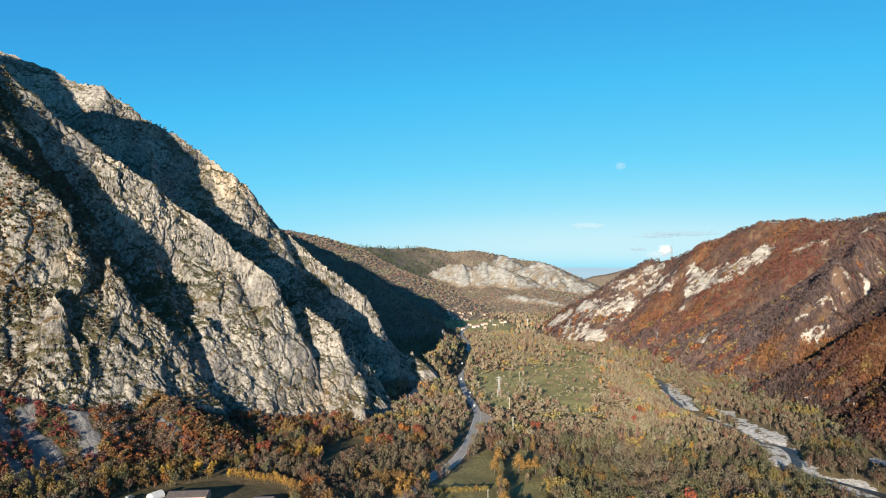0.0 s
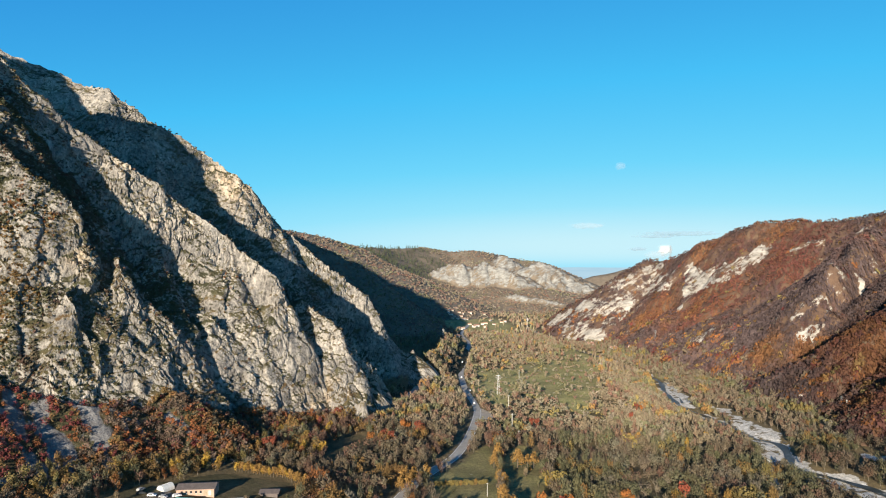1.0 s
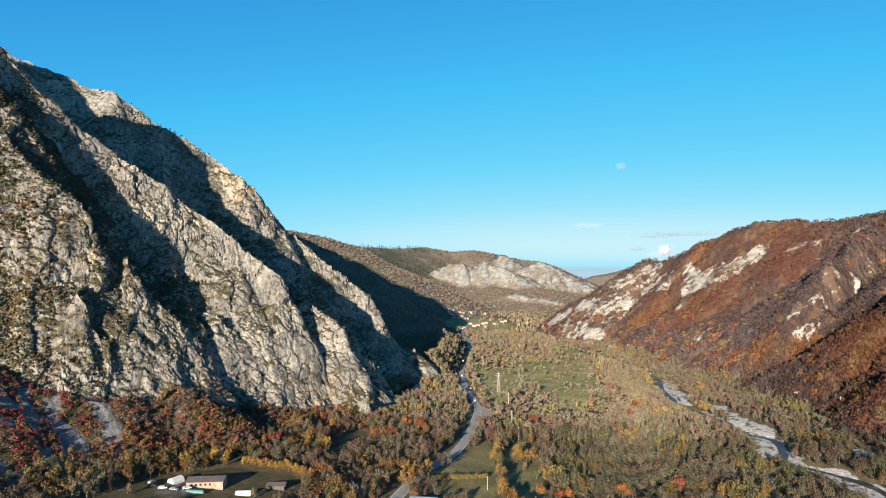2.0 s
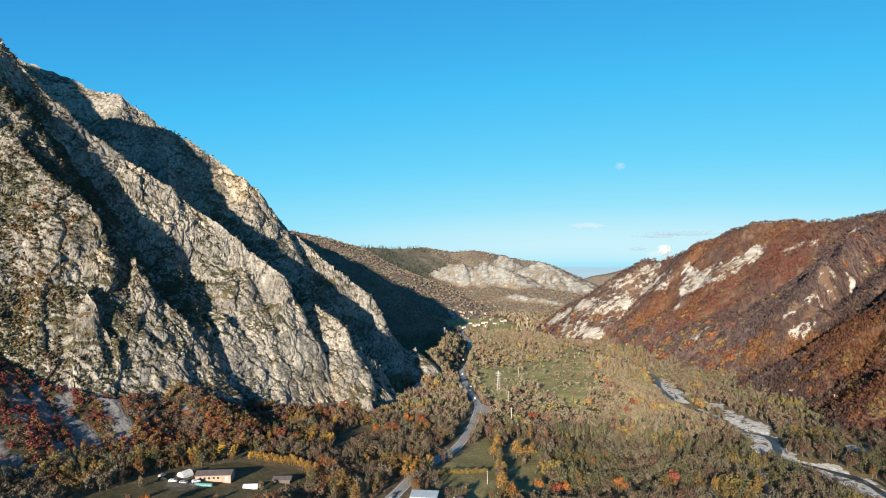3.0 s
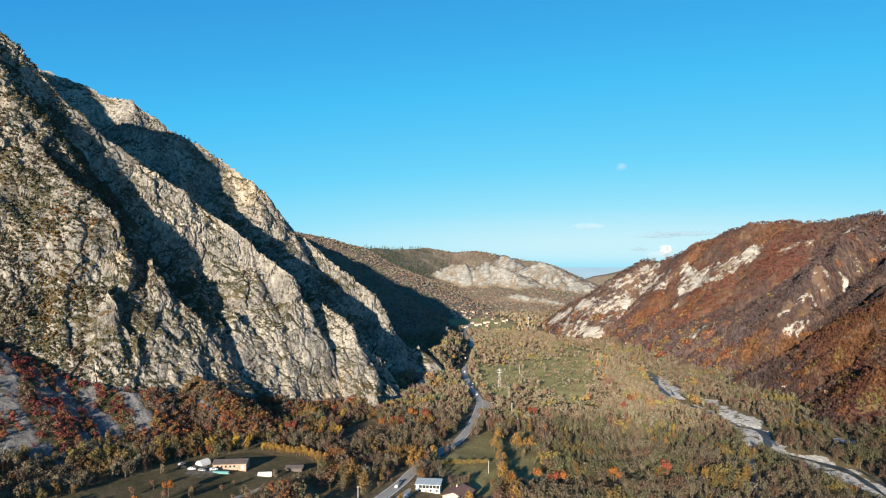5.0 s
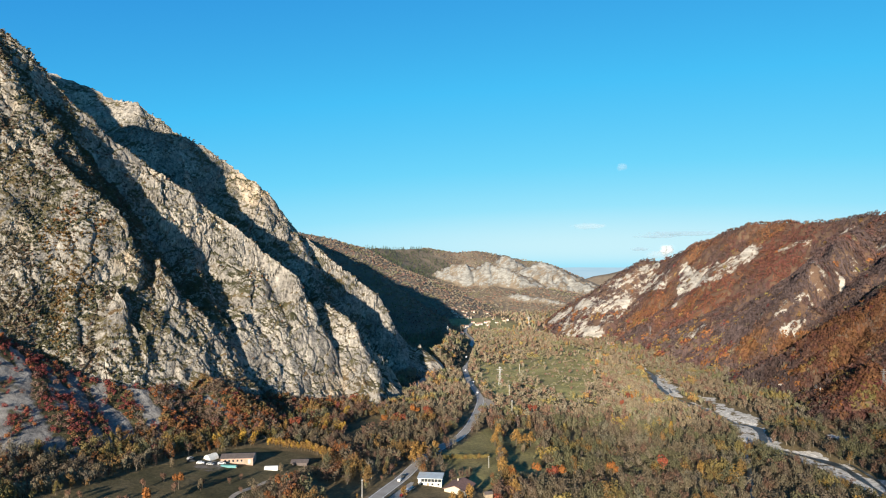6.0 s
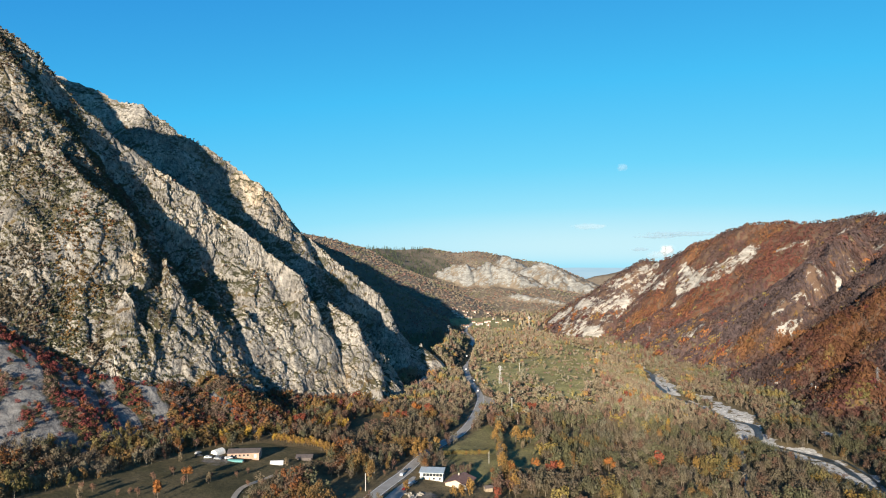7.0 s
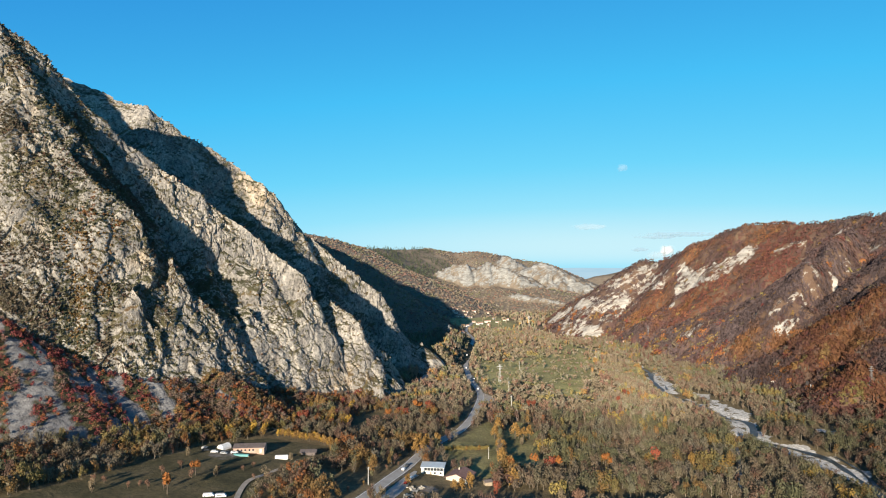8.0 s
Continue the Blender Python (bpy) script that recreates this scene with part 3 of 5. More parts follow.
# Bare rock on the wooded mountain: outlines of the slabs, and small outcrops as a line of (x, y) with a half width.
SLABS = []
SLABS.append(([(233, 1300), (240, 1470), (246, 1500), (268, 1496), (300, 1478), (292, 1285), (271, 1276)], 0.95))
SLABS.append(([(270, 1273), (292, 1286), (315, 1258), (318, 1228), (349, 1236), (369, 1239), (372, 1216), (352, 1199), (304, 1210), (292, 1233)], 0.95))
SLABS.append(([(232, 1236), (243, 1254), (264, 1237), (278, 1197), (304, 1170), (306, 1157), (271, 1165), (244, 1202)], 0.95))
SLABS.append(([(340, 1270), (368, 1262), (399, 1267), (433, 1295), (446, 1273), (436, 1247), (410, 1257), (377, 1245), (348, 1251)], 0.9))
SLABS.append(([(372, 1237), (405, 1248), (436, 1214), (434, 1166), (430, 1146), (396, 1149), (387, 1224)], 0.8))
SLABS.append(([(427, 1115), (443, 1151), (457, 1146), (454, 1110), (458, 1087), (477, 1072), (480, 1044), (490, 1044), (523, 1031), (539, 1021), (534, 1005), (478, 1013), (455, 1020), (440, 1045), (427, 1073), (392, 1053), (415, 1092)], 0.8))
SLABS.append(([(216, 1374), (244, 1197), (276, 1166), (329, 1179), (371, 1171), (423, 1147), (440, 1275), (363, 1290), (300, 1330)], 0.62))
SLABS.append(([(538, 986), (553, 975), (573, 962), (576, 940), (568, 931), (553, 958), (536, 973)], 0.75))
SLABS.append(([(365, 932), (374, 937), (389, 925), (400, 919), (393, 906), (375, 913)], 0.9))
SLABS.append(([(402, 718), (409, 720), (430, 708), (430, 700), (416, 703), (403, 714)], 0.88))
SLABS.append(([(444, 738), (456, 743), (475, 751), (482, 745), (468, 730), (453, 731)], 0.6))
SLABS.append(([(497, 762), (507, 758), (502, 743), (494, 740)], 0.95))
SLABS.append(([(519, 776), (539, 779), (535, 767), (520, 764)], 0.65))
SLABS.append(([(406, 740), (417, 741), (427, 739), (426, 730), (415, 728), (407, 733)], 0.7))
SLABS.append(([(429, 723), (442, 717), (439, 708), (426, 713)], 0.7))
SLABS.append(([(404, 560), (415, 559), (411, 549), (402, 551)], 0.8))
OUTCROPS = [([(433, 732), (447, 726)], 3), ([(405, 770), (405, 755)], 3), ([(601, 908), (616, 914), (631, 903)], 3), ([(603, 832), (605, 816)], 4), ([(324, 1123), (339, 1139)], 4), ([(317, 1178), (336, 1187)], 4), ([(470, 742), (466, 765)], 3)]


def bare_at(x, y):
    """How bare the rock lies: slabs broken along their bedding by bands of turf, and small outcrops."""
    b = np.zeros(np.shape(x))
    wx, wy = x + 5 * fbm(x, y, 0, 22, 3, 141), y + 6 * fbm(x, y, 0, 22, 3, 143)
    bands = 0.75 + 0.25 * smooth(-0.3, 0.05, noise3(x / 60, y / 60, (0.55 * x + 0.2 * y) / 18, 147))
    for poly, force in SLABS:
        b = np.maximum(b, inside(wx, wy, poly) * force * bands)
    for pts, w in OUTCROPS:
        b = np.maximum(b, 0.8 * smooth(w * 2.4, w * 0.3, line_gap(wx, wy, pts)))
    return 0.72 * b


def build_slope():
    x, y = np.meshgrid(lines((200, 300, 6), (300, 640, 3.2), (640, 1300, 16)), lines((300, 480, 10), (480, 1300, 3.4), (1300, 1700, 10)))
    h, floor = slope_height(x, y), floor_height(x, y)
    b = bare_at(x, y)
    n = grid_normals(x, y, h)
    push = (0.35 + b) * (3.2 * ridged(x, y, h * 1.6, 34, 4, 151) - 1.0)
    v = np.stack([x, y, h], -1) + n * push[..., None]
    seat = (h > floor + 0.5) & (x < 690)
    SEATS.append((v[seat], b[seat], n[seat]))
    verts, faces, extra = trimmed(v.reshape(-1, 3), grid_faces(x.shape[1], x.shape[0], (h > floor - 4).ravel()), {"bare": b.ravel()})
    me = mesh_of("wooded_mountain", verts, faces, True, extra)
    return setting("wooded_mountain", me, BROWN, "wooded mountain in autumn colours with bands of pale bare rock", "mountain", "structure")


build_slope()


def build_far():
    x, y = np.meshgrid(lines((-1600, -700, 40), (-700, -80, 12), (-80, 600, 6), (600, 900, 30)), lines((850, 1500, 12), (1500, 2000, 12), (2000, 2100, 6), (2100, 2420, 5), (2420, 2720, 10), (2720, 3100, 30)))
    h, c, floor = ridge_height(x, y), bluff_height(x, y), floor_height(x, y)
    z = np.maximum(h, c)
    b = smooth(-4, 5, c - h)
    n = grid_normals(x, y, z)
    steep = smooth(0.95, 0.75, n[..., 2])
    push = (0.1 + b * steep) * (9 * ridged(x, y, z * 0.3, 34, 4, 163) - 5)
    v = np.stack([x, y, z], -1) + n * push[..., None]
    verts, faces, extra = trimmed(v.reshape(-1, 3), grid_faces(x.shape[1], x.shape[0], (z > floor - 6).ravel()), {"bare": ((0.12 * b + 0.62 * b * steep) * (0.55 + 0.45 * smooth(-0.25, 0.1, fbm(x, y, z * 2, 45, 3, 167)))).ravel()})
    me = mesh_of("far_hills", verts, faces, True, extra)
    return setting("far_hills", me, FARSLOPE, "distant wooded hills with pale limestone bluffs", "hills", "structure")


build_far()


def build_haze_hill():
    x, y = np.meshgrid(lines((500, 2200, 25)), lines((3150, 3700, 25)))
    z = tent(x, y, [(560, 3400, 0), (807, 3400, 60), (990, 3400, 102), (1500, 3400, 210), (2200, 3400, 260)], 0.5, 0.5) + 8 * fbm(x, y, 0, 140, 4, 171)
    me = mesh_of("hazy_hill", np.stack([x, y, z], -1).reshape(-1, 3), grid_faces(x.shape[1], x.shape[0]), True, {"bare": np.zeros(x.size)})
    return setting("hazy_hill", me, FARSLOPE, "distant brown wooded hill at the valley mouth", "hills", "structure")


build_haze_hill()


# ---- road, track and river ----
def rounded(pts, step):
    """A smooth line through points, sampled about every step metres."""
    p = np.array(pts, float)
    ext = np.vstack([2 * p[0] - p[1], p, 2 * p[-1] - p[-2]])
    out = []
    for a, b, c, d in zip(ext[:-3], ext[1:-2], ext[2:-1], ext[3:]):
        n = max(2, int(np.linalg.norm(c - b) / step))
        q = np.linspace(0, 1, n, endpoint=False)[:, None]
        out.append(0.5 * (2 * b + (c - a) * q + (2 * a - 5 * b + 4 * c - d) * q ** 2 + (3 * b - a - 3 * c + d) * q ** 3))
    return np.vstack(out + [p[-1:]])


def ribbon(pts, width, rise, height, cols=4, step=3.0, left=None):
    """A strip that follows the land. width: a number or a function of the run."""
    line = rounded(pts, step)
    d = np.gradient(line, axis=0)
    d /= np.linalg.norm(d, axis=1, keepdims=True)
    side = np.stack([d[:, 1], -d[:, 0]], 1)
    w = np.full(len(line), width) if np.isscalar(width) else width(len(line))
    off = np.linspace(-0.5, 0.5, cols + 1)
    p = line[:, None, :] + side[:, None, :] * (off[None, :, None] * w[:, None, None])
    z = height(p[..., 0], p[..., 1]) + rise
    v = np.concatenate([p, z[..., None]], -1).reshape(-1, 3)
    return v, grid_faces(cols + 1, len(line))[:, ::-1]


ASPHALT = plain("asphalt", (0.36, 0.34, 0.31), 0.85, var=0.2, size=6)
DIRT = plain("pale_track", (0.36, 0.32, 0.27), 0.95, var=0.25, size=4)
PAINT = plain("road_paint", (0.75, 0.75, 0.72), 0.6, var=0.1, size=1)
road = setting("road", mesh_of("road", *ribbon(ROAD, 6.8, 0.3, valley)), ASPHALT, "grey two-lane asphalt road along the valley", "road")
track = setting("track", mesh_of("track", *ribbon(TRACK, 5.0, 0.7, lambda x, y: np.maximum(valley(x, y), scree_height(x, y)), cols=2)), DIRT, "pale unpaved track below the cliff", "track")


def water():
    m, t, b = material("river_water", 0.3)
    t.links.new(ramp(t, noise_tex(t, 9, 6, 0.7), [(0.35, (0.02, 0.03, 0.035)), (0.55, (0.045, 0.06, 0.065)), (0.7, (0.3, 0.32, 0.33))]), b.inputs["Base Color"])
    b.inputs["Specular IOR Level"].default_value = 0.3
    bump(t, b, noise_tex(t, 1.2, 5, 0.6), 0.5, 0.2)
    return m


WATER = water()
low_bed = lambda x, y: valley(x, y) - 1.15
river = setting("river", mesh_of("river", *ribbon(RIVER, lambda n: 4.6 + 1.8 * np.sin(np.arange(n) * 0.21) + 1.2 * np.sin(np.arange(n) * 0.57), 0, low_bed)), WATER, "shallow mountain river with ripples between gravel banks", "river")
side_arm = setting("side_arm", mesh_of("side_arm", *ribbon(SIDE_ARM, 3.4, 0.05, low_bed)), WATER, "narrow side arm of the river in shade", "river")

BRAIDS = [[(262, 640), (272, 612), (279, 580), (281, 550), (287, 522), (272, 497)], [(270, 770), (268, 730), (260, 690), (248, 650)], [(272, 424), (279, 405), (279, 380), (275, 350), (266, 322)]]
for line in BRAIDS:
    setting("river_braid", mesh_of("river_braid", *ribbon(line, 2.6, 0.35, low_bed, cols=2)), WATER, "thin side channel of the river across a gravel bar", "river")

# ---- trees ----
rng = np.random.default_rng(7)
HUES = {"bare": (0.178, 0.138, 0.087), "grey": (0.19, 0.163, 0.11), "olive": (0.142, 0.134, 0.068), "ochre": (0.25, 0.145, 0.045), "yellow": (0.33, 0.205, 0.04), "gold": (0.235, 0.18, 0.058),
        "orange": (0.27, 0.105, 0.03), "red": (0.22, 0.062, 0.036), "crimson": (0.16, 0.042, 0.035), "plum": (0.17, 0.098, 0.066), "green": (0.09, 0.11, 0.035), "fir": (0.065, 0.08, 0.042)}


def crown_points(n, slim, r):
    """Places over a crown of several lobes, and the way outwards at each; a unit-high tree."""
    lobes = r.integers(5, 10)
    c = r.normal(0, 1, (lobes, 3)) * (0.1 / slim, 0.1 / slim, 0.14) + (0, 0, 0.6)
    size = r.uniform(0.11, 0.2, lobes)
    pick = r.integers(0, lobes, n)
    d = r.normal(0, 1, (n, 3))
    d /= np.linalg.norm(d, axis=1, keepdims=True)
    p = c[pick] + d * (size[pick] * r.uniform(0.6, 1.0, n) ** 0.5)[:, None] * (1 / slim, 1 / slim, 1.25)
    p[:, 2] = np.clip(p[:, 2], 0.16, 1.05)
    out = p - (0, 0, 0.55)
    return p, d + out / np.linalg.norm(out, axis=1, keepdims=True)


def leaf_tris(p, d, size, long, r):
    """One small triangle at every place, lying roughly across the way outwards."""
    n = len(p)
    d = d / (np.linalg.norm(d, axis=1, keepdims=True) + 1e-6) + 0.6 * r.normal(0, 1, (n, 3))
    d /= np.linalg.norm(d, axis=1, keepdims=True)
    a = np.cross(d, r.normal(0, 1, (n, 3)))
    if long > 0.4:
        a = (0, 0, 1.0) - d * d[:, 2:3] + 0.25 * r.normal(0, 1, (n, 3))
    a /= np.linalg.norm(a, axis=1, keepdims=True) + 1e-6
    b = np.cross(d, a)
    s = size * r.uniform(0.6, 1.3, n)[:, None]
    return np.stack([p + a * s * (1 + long), p - a * s * 0.7 + b * s / (1 + 0.6 * long), p - a * s * 0.7 - b * s / (1 + 0.6 * long)], 1)


def stem_tris(limbs, r, top=0.62, thick=0.014):
    """A tapered trunk of three faces and slim limbs."""
    out = []
    base = [np.array((thick * math.cos(q), thick * math.sin(q), -0.04)) for q in (0.3, 2.4, 4.5)]
    for i in range(3):
        out.append((base[i], base[(i + 1) % 3], np.array((0, 0, top))))
    for _ in range(limbs):
        q, z = r.uniform(0, 6.28), r.uniform(0.25, 0.5)
        tip = np.array((0.2 * math.cos(q), 0.2 * math.sin(q), z + r.uniform(0.2, 0.34)))
        out.append((np.array((0, 0, z - thick)), np.array((0, 0, z + thick)), tip))
    return np.array(out)


def tree_form(n, slim, long, size, limbs, r):
    """Triangles of a unit-high tree, and which of them are wood."""
    tri = leaf_tris(*crown_points(n, slim, r), size, long, r)
    if limbs:
        tri = np.concatenate([tri, stem_tris(limbs, r)])
    return tri, np.arange(len(tri)) >= n


def clump_form(n, size, r):
    """A closed patch of small crowns that runs into its neighbours, unit high."""
    bumps = r.uniform(-0.5, 0.5, (5, 2))
    q, rad = r.uniform(0, 6.28, n), 0.62 * np.sqrt(r.uniform(0, 1, n))
    x, y = rad * np.cos(q), rad * np.sin(q)
    near = np.min([np.hypot(x - a, y - b) for a, b in bumps], 0)
    z = 0.95 - 1.3 * near + r.uniform(-0.12, 0.12, n)
    d = np.stack([x, y, 0.55 + 0 * x], 1) + r.normal(0, 0.35, (n, 3))
    return leaf_tris(np.stack([x, y, np.clip(z, 0.15, 1.1)], 1), d, size, 0.1, r), np.zeros(n, bool)


def fir_form(n, r):
    z = r.uniform(0.1, 1.0, n)
    q = r.uniform(0, 6.28, n)
    rad = 0.2 * (1.02 - z) * r.uniform(0.6, 1.1, n)
    return leaf_tris(np.stack([rad * np.cos(q), rad * np.sin(q), z], 1), np.stack([np.cos(q), np.sin(q), 0.3 + 0 * q], 1), 0.06, 0.0, r), np.zeros(n, bool)


def thicket(name, label, category, x, y, z, tall, tint, forms, lie=None):
    """One mesh of many trees: places, heights and tints by tree, the forms to take turns, and the fall of the land they lie on."""
    tint = tint + 0.1 * (tint.mean(1, keepdims=True) - tint)
    pick = rng.integers(0, len(forms), len(x))
    vs, cs = [], []
    for i, (tri, wood) in enumerate(forms):
        m = pick == i
        k = m.sum()
        if not k:
            continue
        q = rng.uniform(0, 6.28, k)
        cq, sq = np.cos(q)[:, None], np.sin(q)[:, None]
        flat = tri.reshape(-1, 3)
        w = tall[m] * rng.uniform(0.9, 1.25, k)
        vx = (flat[:, 0] * cq - flat[:, 1] * sq) * w[:, None] + x[m][:, None]
        vy = (flat[:, 0] * sq + flat[:, 1] * cq) * w[:, None] + y[m][:, None]
        vz = flat[:, 2] * tall[m][:, None] + z[m][:, None]
        if lie is not None:
            vz = vz + lie[m, 0:1] * (vx - x[m][:, None]) + lie[m, 1:2] * (vy - y[m][:, None])
        vs.append(np.stack([vx, vy, vz], -1).reshape(-1, 3))
        c = np.repeat(tint[m][:, None, :], len(flat), 1)
        c[:, np.repeat(wood, 3)] = (0.27, 0.23, 0.18)
        cs.append(c.reshape(-1, 3))
    v = np.concatenate(vs)
    me = mesh_of(name, v, np.arange(len(v)).reshape(-1, 3), False, None, np.concatenate(cs))
    me.materials.append(LEAF)
    return tagged(new(name, me), label, category, kind="stuff")


def spread(x0, x1, y0, y1, step):
    """Jittered places over a stretch of the plan."""
    x, y = np.meshgrid(np.arange(x0, x1, step), np.arange(y0, y1, step))
    return (x + rng.uniform(-0.55, 0.55, x.shape) * step).ravel(), (y + rng.uniform(-0.55, 0.55, x.shape) * step).ravel()


def hues(x, y, shares, patch=38):
    """A tint for every place: shares of hue names, clustered by a slow noise."""
    names = [n for n, _ in sorted(shares.items(), key=lambda q: (len(q[0]) * 7 + ord(q[0][1])) % 5)]
    edges = np.cumsum([shares[n] for n in names])
    edges = edges / edges[-1]
    u = noise3(x / patch, y / patch, 0, 201) + 0.5 * noise3(x / patch * 2.7, y / patch * 2.7, 0, 203) + rng.normal(0, 0.1, len(x))
    u = (np.argsort(np.argsort(u)) + 0.5) / max(1, len(u))
    base = np.array([HUES[n] for n in names])[np.searchsorted(edges, u)]
    return base * rng.uniform(0.9, 1.1, (len(x), 1)) * rng.uniform(0.95, 1.05, (len(x), 3))


def built_over(x, y):
    """Whether a place is kept free of trees: roads, water, yards, open fields."""
    free = line_gap(x, y, ROAD) < np.where(y > 420, 4.3, 5.0)
    free |= line_gap(x + 2.2, y, ROAD) < np.where(y > 560, 7.5, 5.2)
    free |= (line_gap(x + 5, y + 10, ROAD) < 8) & (y > 690) & (y < 1010)
    free |= np.hypot((x - 37) / 10, (y - 545) / 24) < 1
    free |= line_gap(x, y + 4, TRACK) < 6.5
    free |= (noise3(x / 19, y / 19, 0, 317) + 0.5 * noise3(x / 8, y / 8, 0, 319) < -0.3) & (x > -70)
    g = np.minimum(line_gap(x, y, RIVER), line_gap(x, y, SIDE_ARM) + 3)
    free |= g < 3.5 + 4.0 * smooth(-0.25, 0.25, noise3(x / 26, y / 26, 0, 331))
    for bar in BARS:
        free |= inside(x, y, bar) & (rng.uniform(0, 1, np.shape(x)) < 0.93)
    free |= (x > 5) & (x < 172) & (y > 1290 + 0.9 * np.abs(x - 60)) & (y < 1760) & (rng.uniform(0, 1, np.shape(x)) < 0.9)
    free |= (x > 14) & (x < 40) & (y > 1090) & (y < 1230)
    glade = inside(x, y, GLADE) & (noise3(x / 34, y / 34, 0, 311) + 0.4 * noise3(x / 12, y / 12, 0, 313) > -0.26)
    free |= glade & (rng.uniform(0, 1, np.shape(x)) < 0.86)
    blur = smooth(500, 560, y)
    free |= in_field(x + blur * rng.normal(0, 9, np.shape(x)), y + blur * rng.normal(0, 20, np.shape(x))) & ((y < 540) | (rng.uniform(0, 1, np.shape(x)) < 0.95))
    free |= inside(x, y, [(-40, 232), (-28, 300), (-22, 318), (24, 318), (24, 288), (-10, 284), (-24, 250)]) | inside(x, y, [(-152, 288), (-84, 300), (-76, 326), (-118, 322), (-150, 306)])
    free |= (np.abs(x + 8) < 26) & (np.abs(y - 298) < 14)
    free |= (line_gap(x, y, [(-117, 345), (-90, 346), (-74, 336)]) < 7) & (y < 356)
    return free


def land(x, y):
    return np.maximum.reduce([floor_height(x, y), scree_height(x, y)])


form_rng = np.random.default_rng(21)
NEAR = [tree_form(220, s, l, k, 5, form_rng) for s, l, k in ((0.9, 0.0, 0.042), (1.2, 1.3, 0.041), (0.85, 0.1, 0.041), (1.7, 1.6, 0.038), (1.0, 1.2, 0.041), (1.3, 1.5, 0.039))]
MID = [tree_form(70, s, l, k, 3, form_rng) for s, l, k in ((0.9, 0.1, 0.066), (1.2, 0.9, 0.07), (1.0, 0.8, 0.07), (1.8, 1.2, 0.062))]
FAR = [tree_form(27, s, l, 0.115, 0, form_rng) for s, l in ((0.8, 0.2), (1.1, 1.2), (1.0, 1.5), (1.4, 1.8))]
BUSH = [tree_form(64, s, 0.0, 0.08, 0, form_rng) for s in (0.7, 0.85, 0.65)]
TINY = [tree_form(9, s, 0.0, 0.32, 0, form_rng) for s in (0.7, 0.9)]
CANOPY = [clump_form(26, 0.19, form_rng) for _ in range(6)]
COVER = [clump_form(14, 0.26, form_rng) for _ in range(4)]
FIRS = [fir_form(40, form_rng) for _ in range(3)]


SINGLE = []


def woods(name, label, box, step, shares, tall, forms, test=None, dark=1.0):
    x, y = spread(*box, step)
    ok = ~built_over(x, y) & (crag_height(x, y) < land(x, y) + 1)
    ok &= slope_height(x, y) < floor_height(x, y) + 1
    if test is not None:
        ok &= test(x, y)
    x, y = x[ok], y[ok]
    if forms is NEAR:
        own = (y > 256) & (y < 292) & (x > -75) & (x < 190)
        SINGLE.extend(zip(x[own], y[own], hues(x[own], y[own], shares) if own.any() else []))
        x, y = x[~own], y[~own]
    h = rng.uniform(*tall, len(x)) * (0.95 + 0.55 * noise3(x / 28, y / 28, 0, 211))
    # Only low willows stand along the open edge of the river bed.
    for step in (6, 12, 18, 25):
        open_bed = line_gap(x + 0.5 * step, y + 0.87 * step, RIVER) < 5
        for bar in BARS:
            open_bed |= inside(x + 0.5 * step, y + 0.87 * step, bar)
        h = np.where(open_bed & (y < 760), np.minimum(h, (1.0 + 0.22 * step) * rng.uniform(0.8, 1.6, len(h))), h)
    # Light painted into the tints: hazy brightening up the valley, dimmer towards the right.
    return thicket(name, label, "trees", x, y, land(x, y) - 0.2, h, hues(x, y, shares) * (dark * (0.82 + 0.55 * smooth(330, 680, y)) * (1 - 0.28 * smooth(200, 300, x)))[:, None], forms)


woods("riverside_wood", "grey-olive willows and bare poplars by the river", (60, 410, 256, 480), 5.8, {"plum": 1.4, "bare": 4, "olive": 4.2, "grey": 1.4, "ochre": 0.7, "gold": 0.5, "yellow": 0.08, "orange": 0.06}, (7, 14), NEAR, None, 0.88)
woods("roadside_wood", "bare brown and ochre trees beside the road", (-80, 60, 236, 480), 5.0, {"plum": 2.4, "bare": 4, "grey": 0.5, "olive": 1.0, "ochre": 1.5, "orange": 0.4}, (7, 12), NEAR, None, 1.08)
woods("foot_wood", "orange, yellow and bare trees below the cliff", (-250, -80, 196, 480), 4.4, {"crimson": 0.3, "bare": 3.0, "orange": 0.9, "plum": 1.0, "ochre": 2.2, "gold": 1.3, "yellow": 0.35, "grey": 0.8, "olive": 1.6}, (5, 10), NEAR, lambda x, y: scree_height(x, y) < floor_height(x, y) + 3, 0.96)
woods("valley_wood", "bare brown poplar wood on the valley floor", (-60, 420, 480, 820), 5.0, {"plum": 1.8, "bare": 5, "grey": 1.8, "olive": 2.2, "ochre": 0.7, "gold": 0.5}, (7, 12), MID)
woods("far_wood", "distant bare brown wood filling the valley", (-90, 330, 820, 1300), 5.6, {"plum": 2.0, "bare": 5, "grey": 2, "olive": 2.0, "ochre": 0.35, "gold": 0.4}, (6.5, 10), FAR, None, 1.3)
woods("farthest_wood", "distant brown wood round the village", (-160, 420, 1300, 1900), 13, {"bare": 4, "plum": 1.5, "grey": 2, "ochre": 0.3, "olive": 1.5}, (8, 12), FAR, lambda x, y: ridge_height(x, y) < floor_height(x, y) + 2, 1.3)


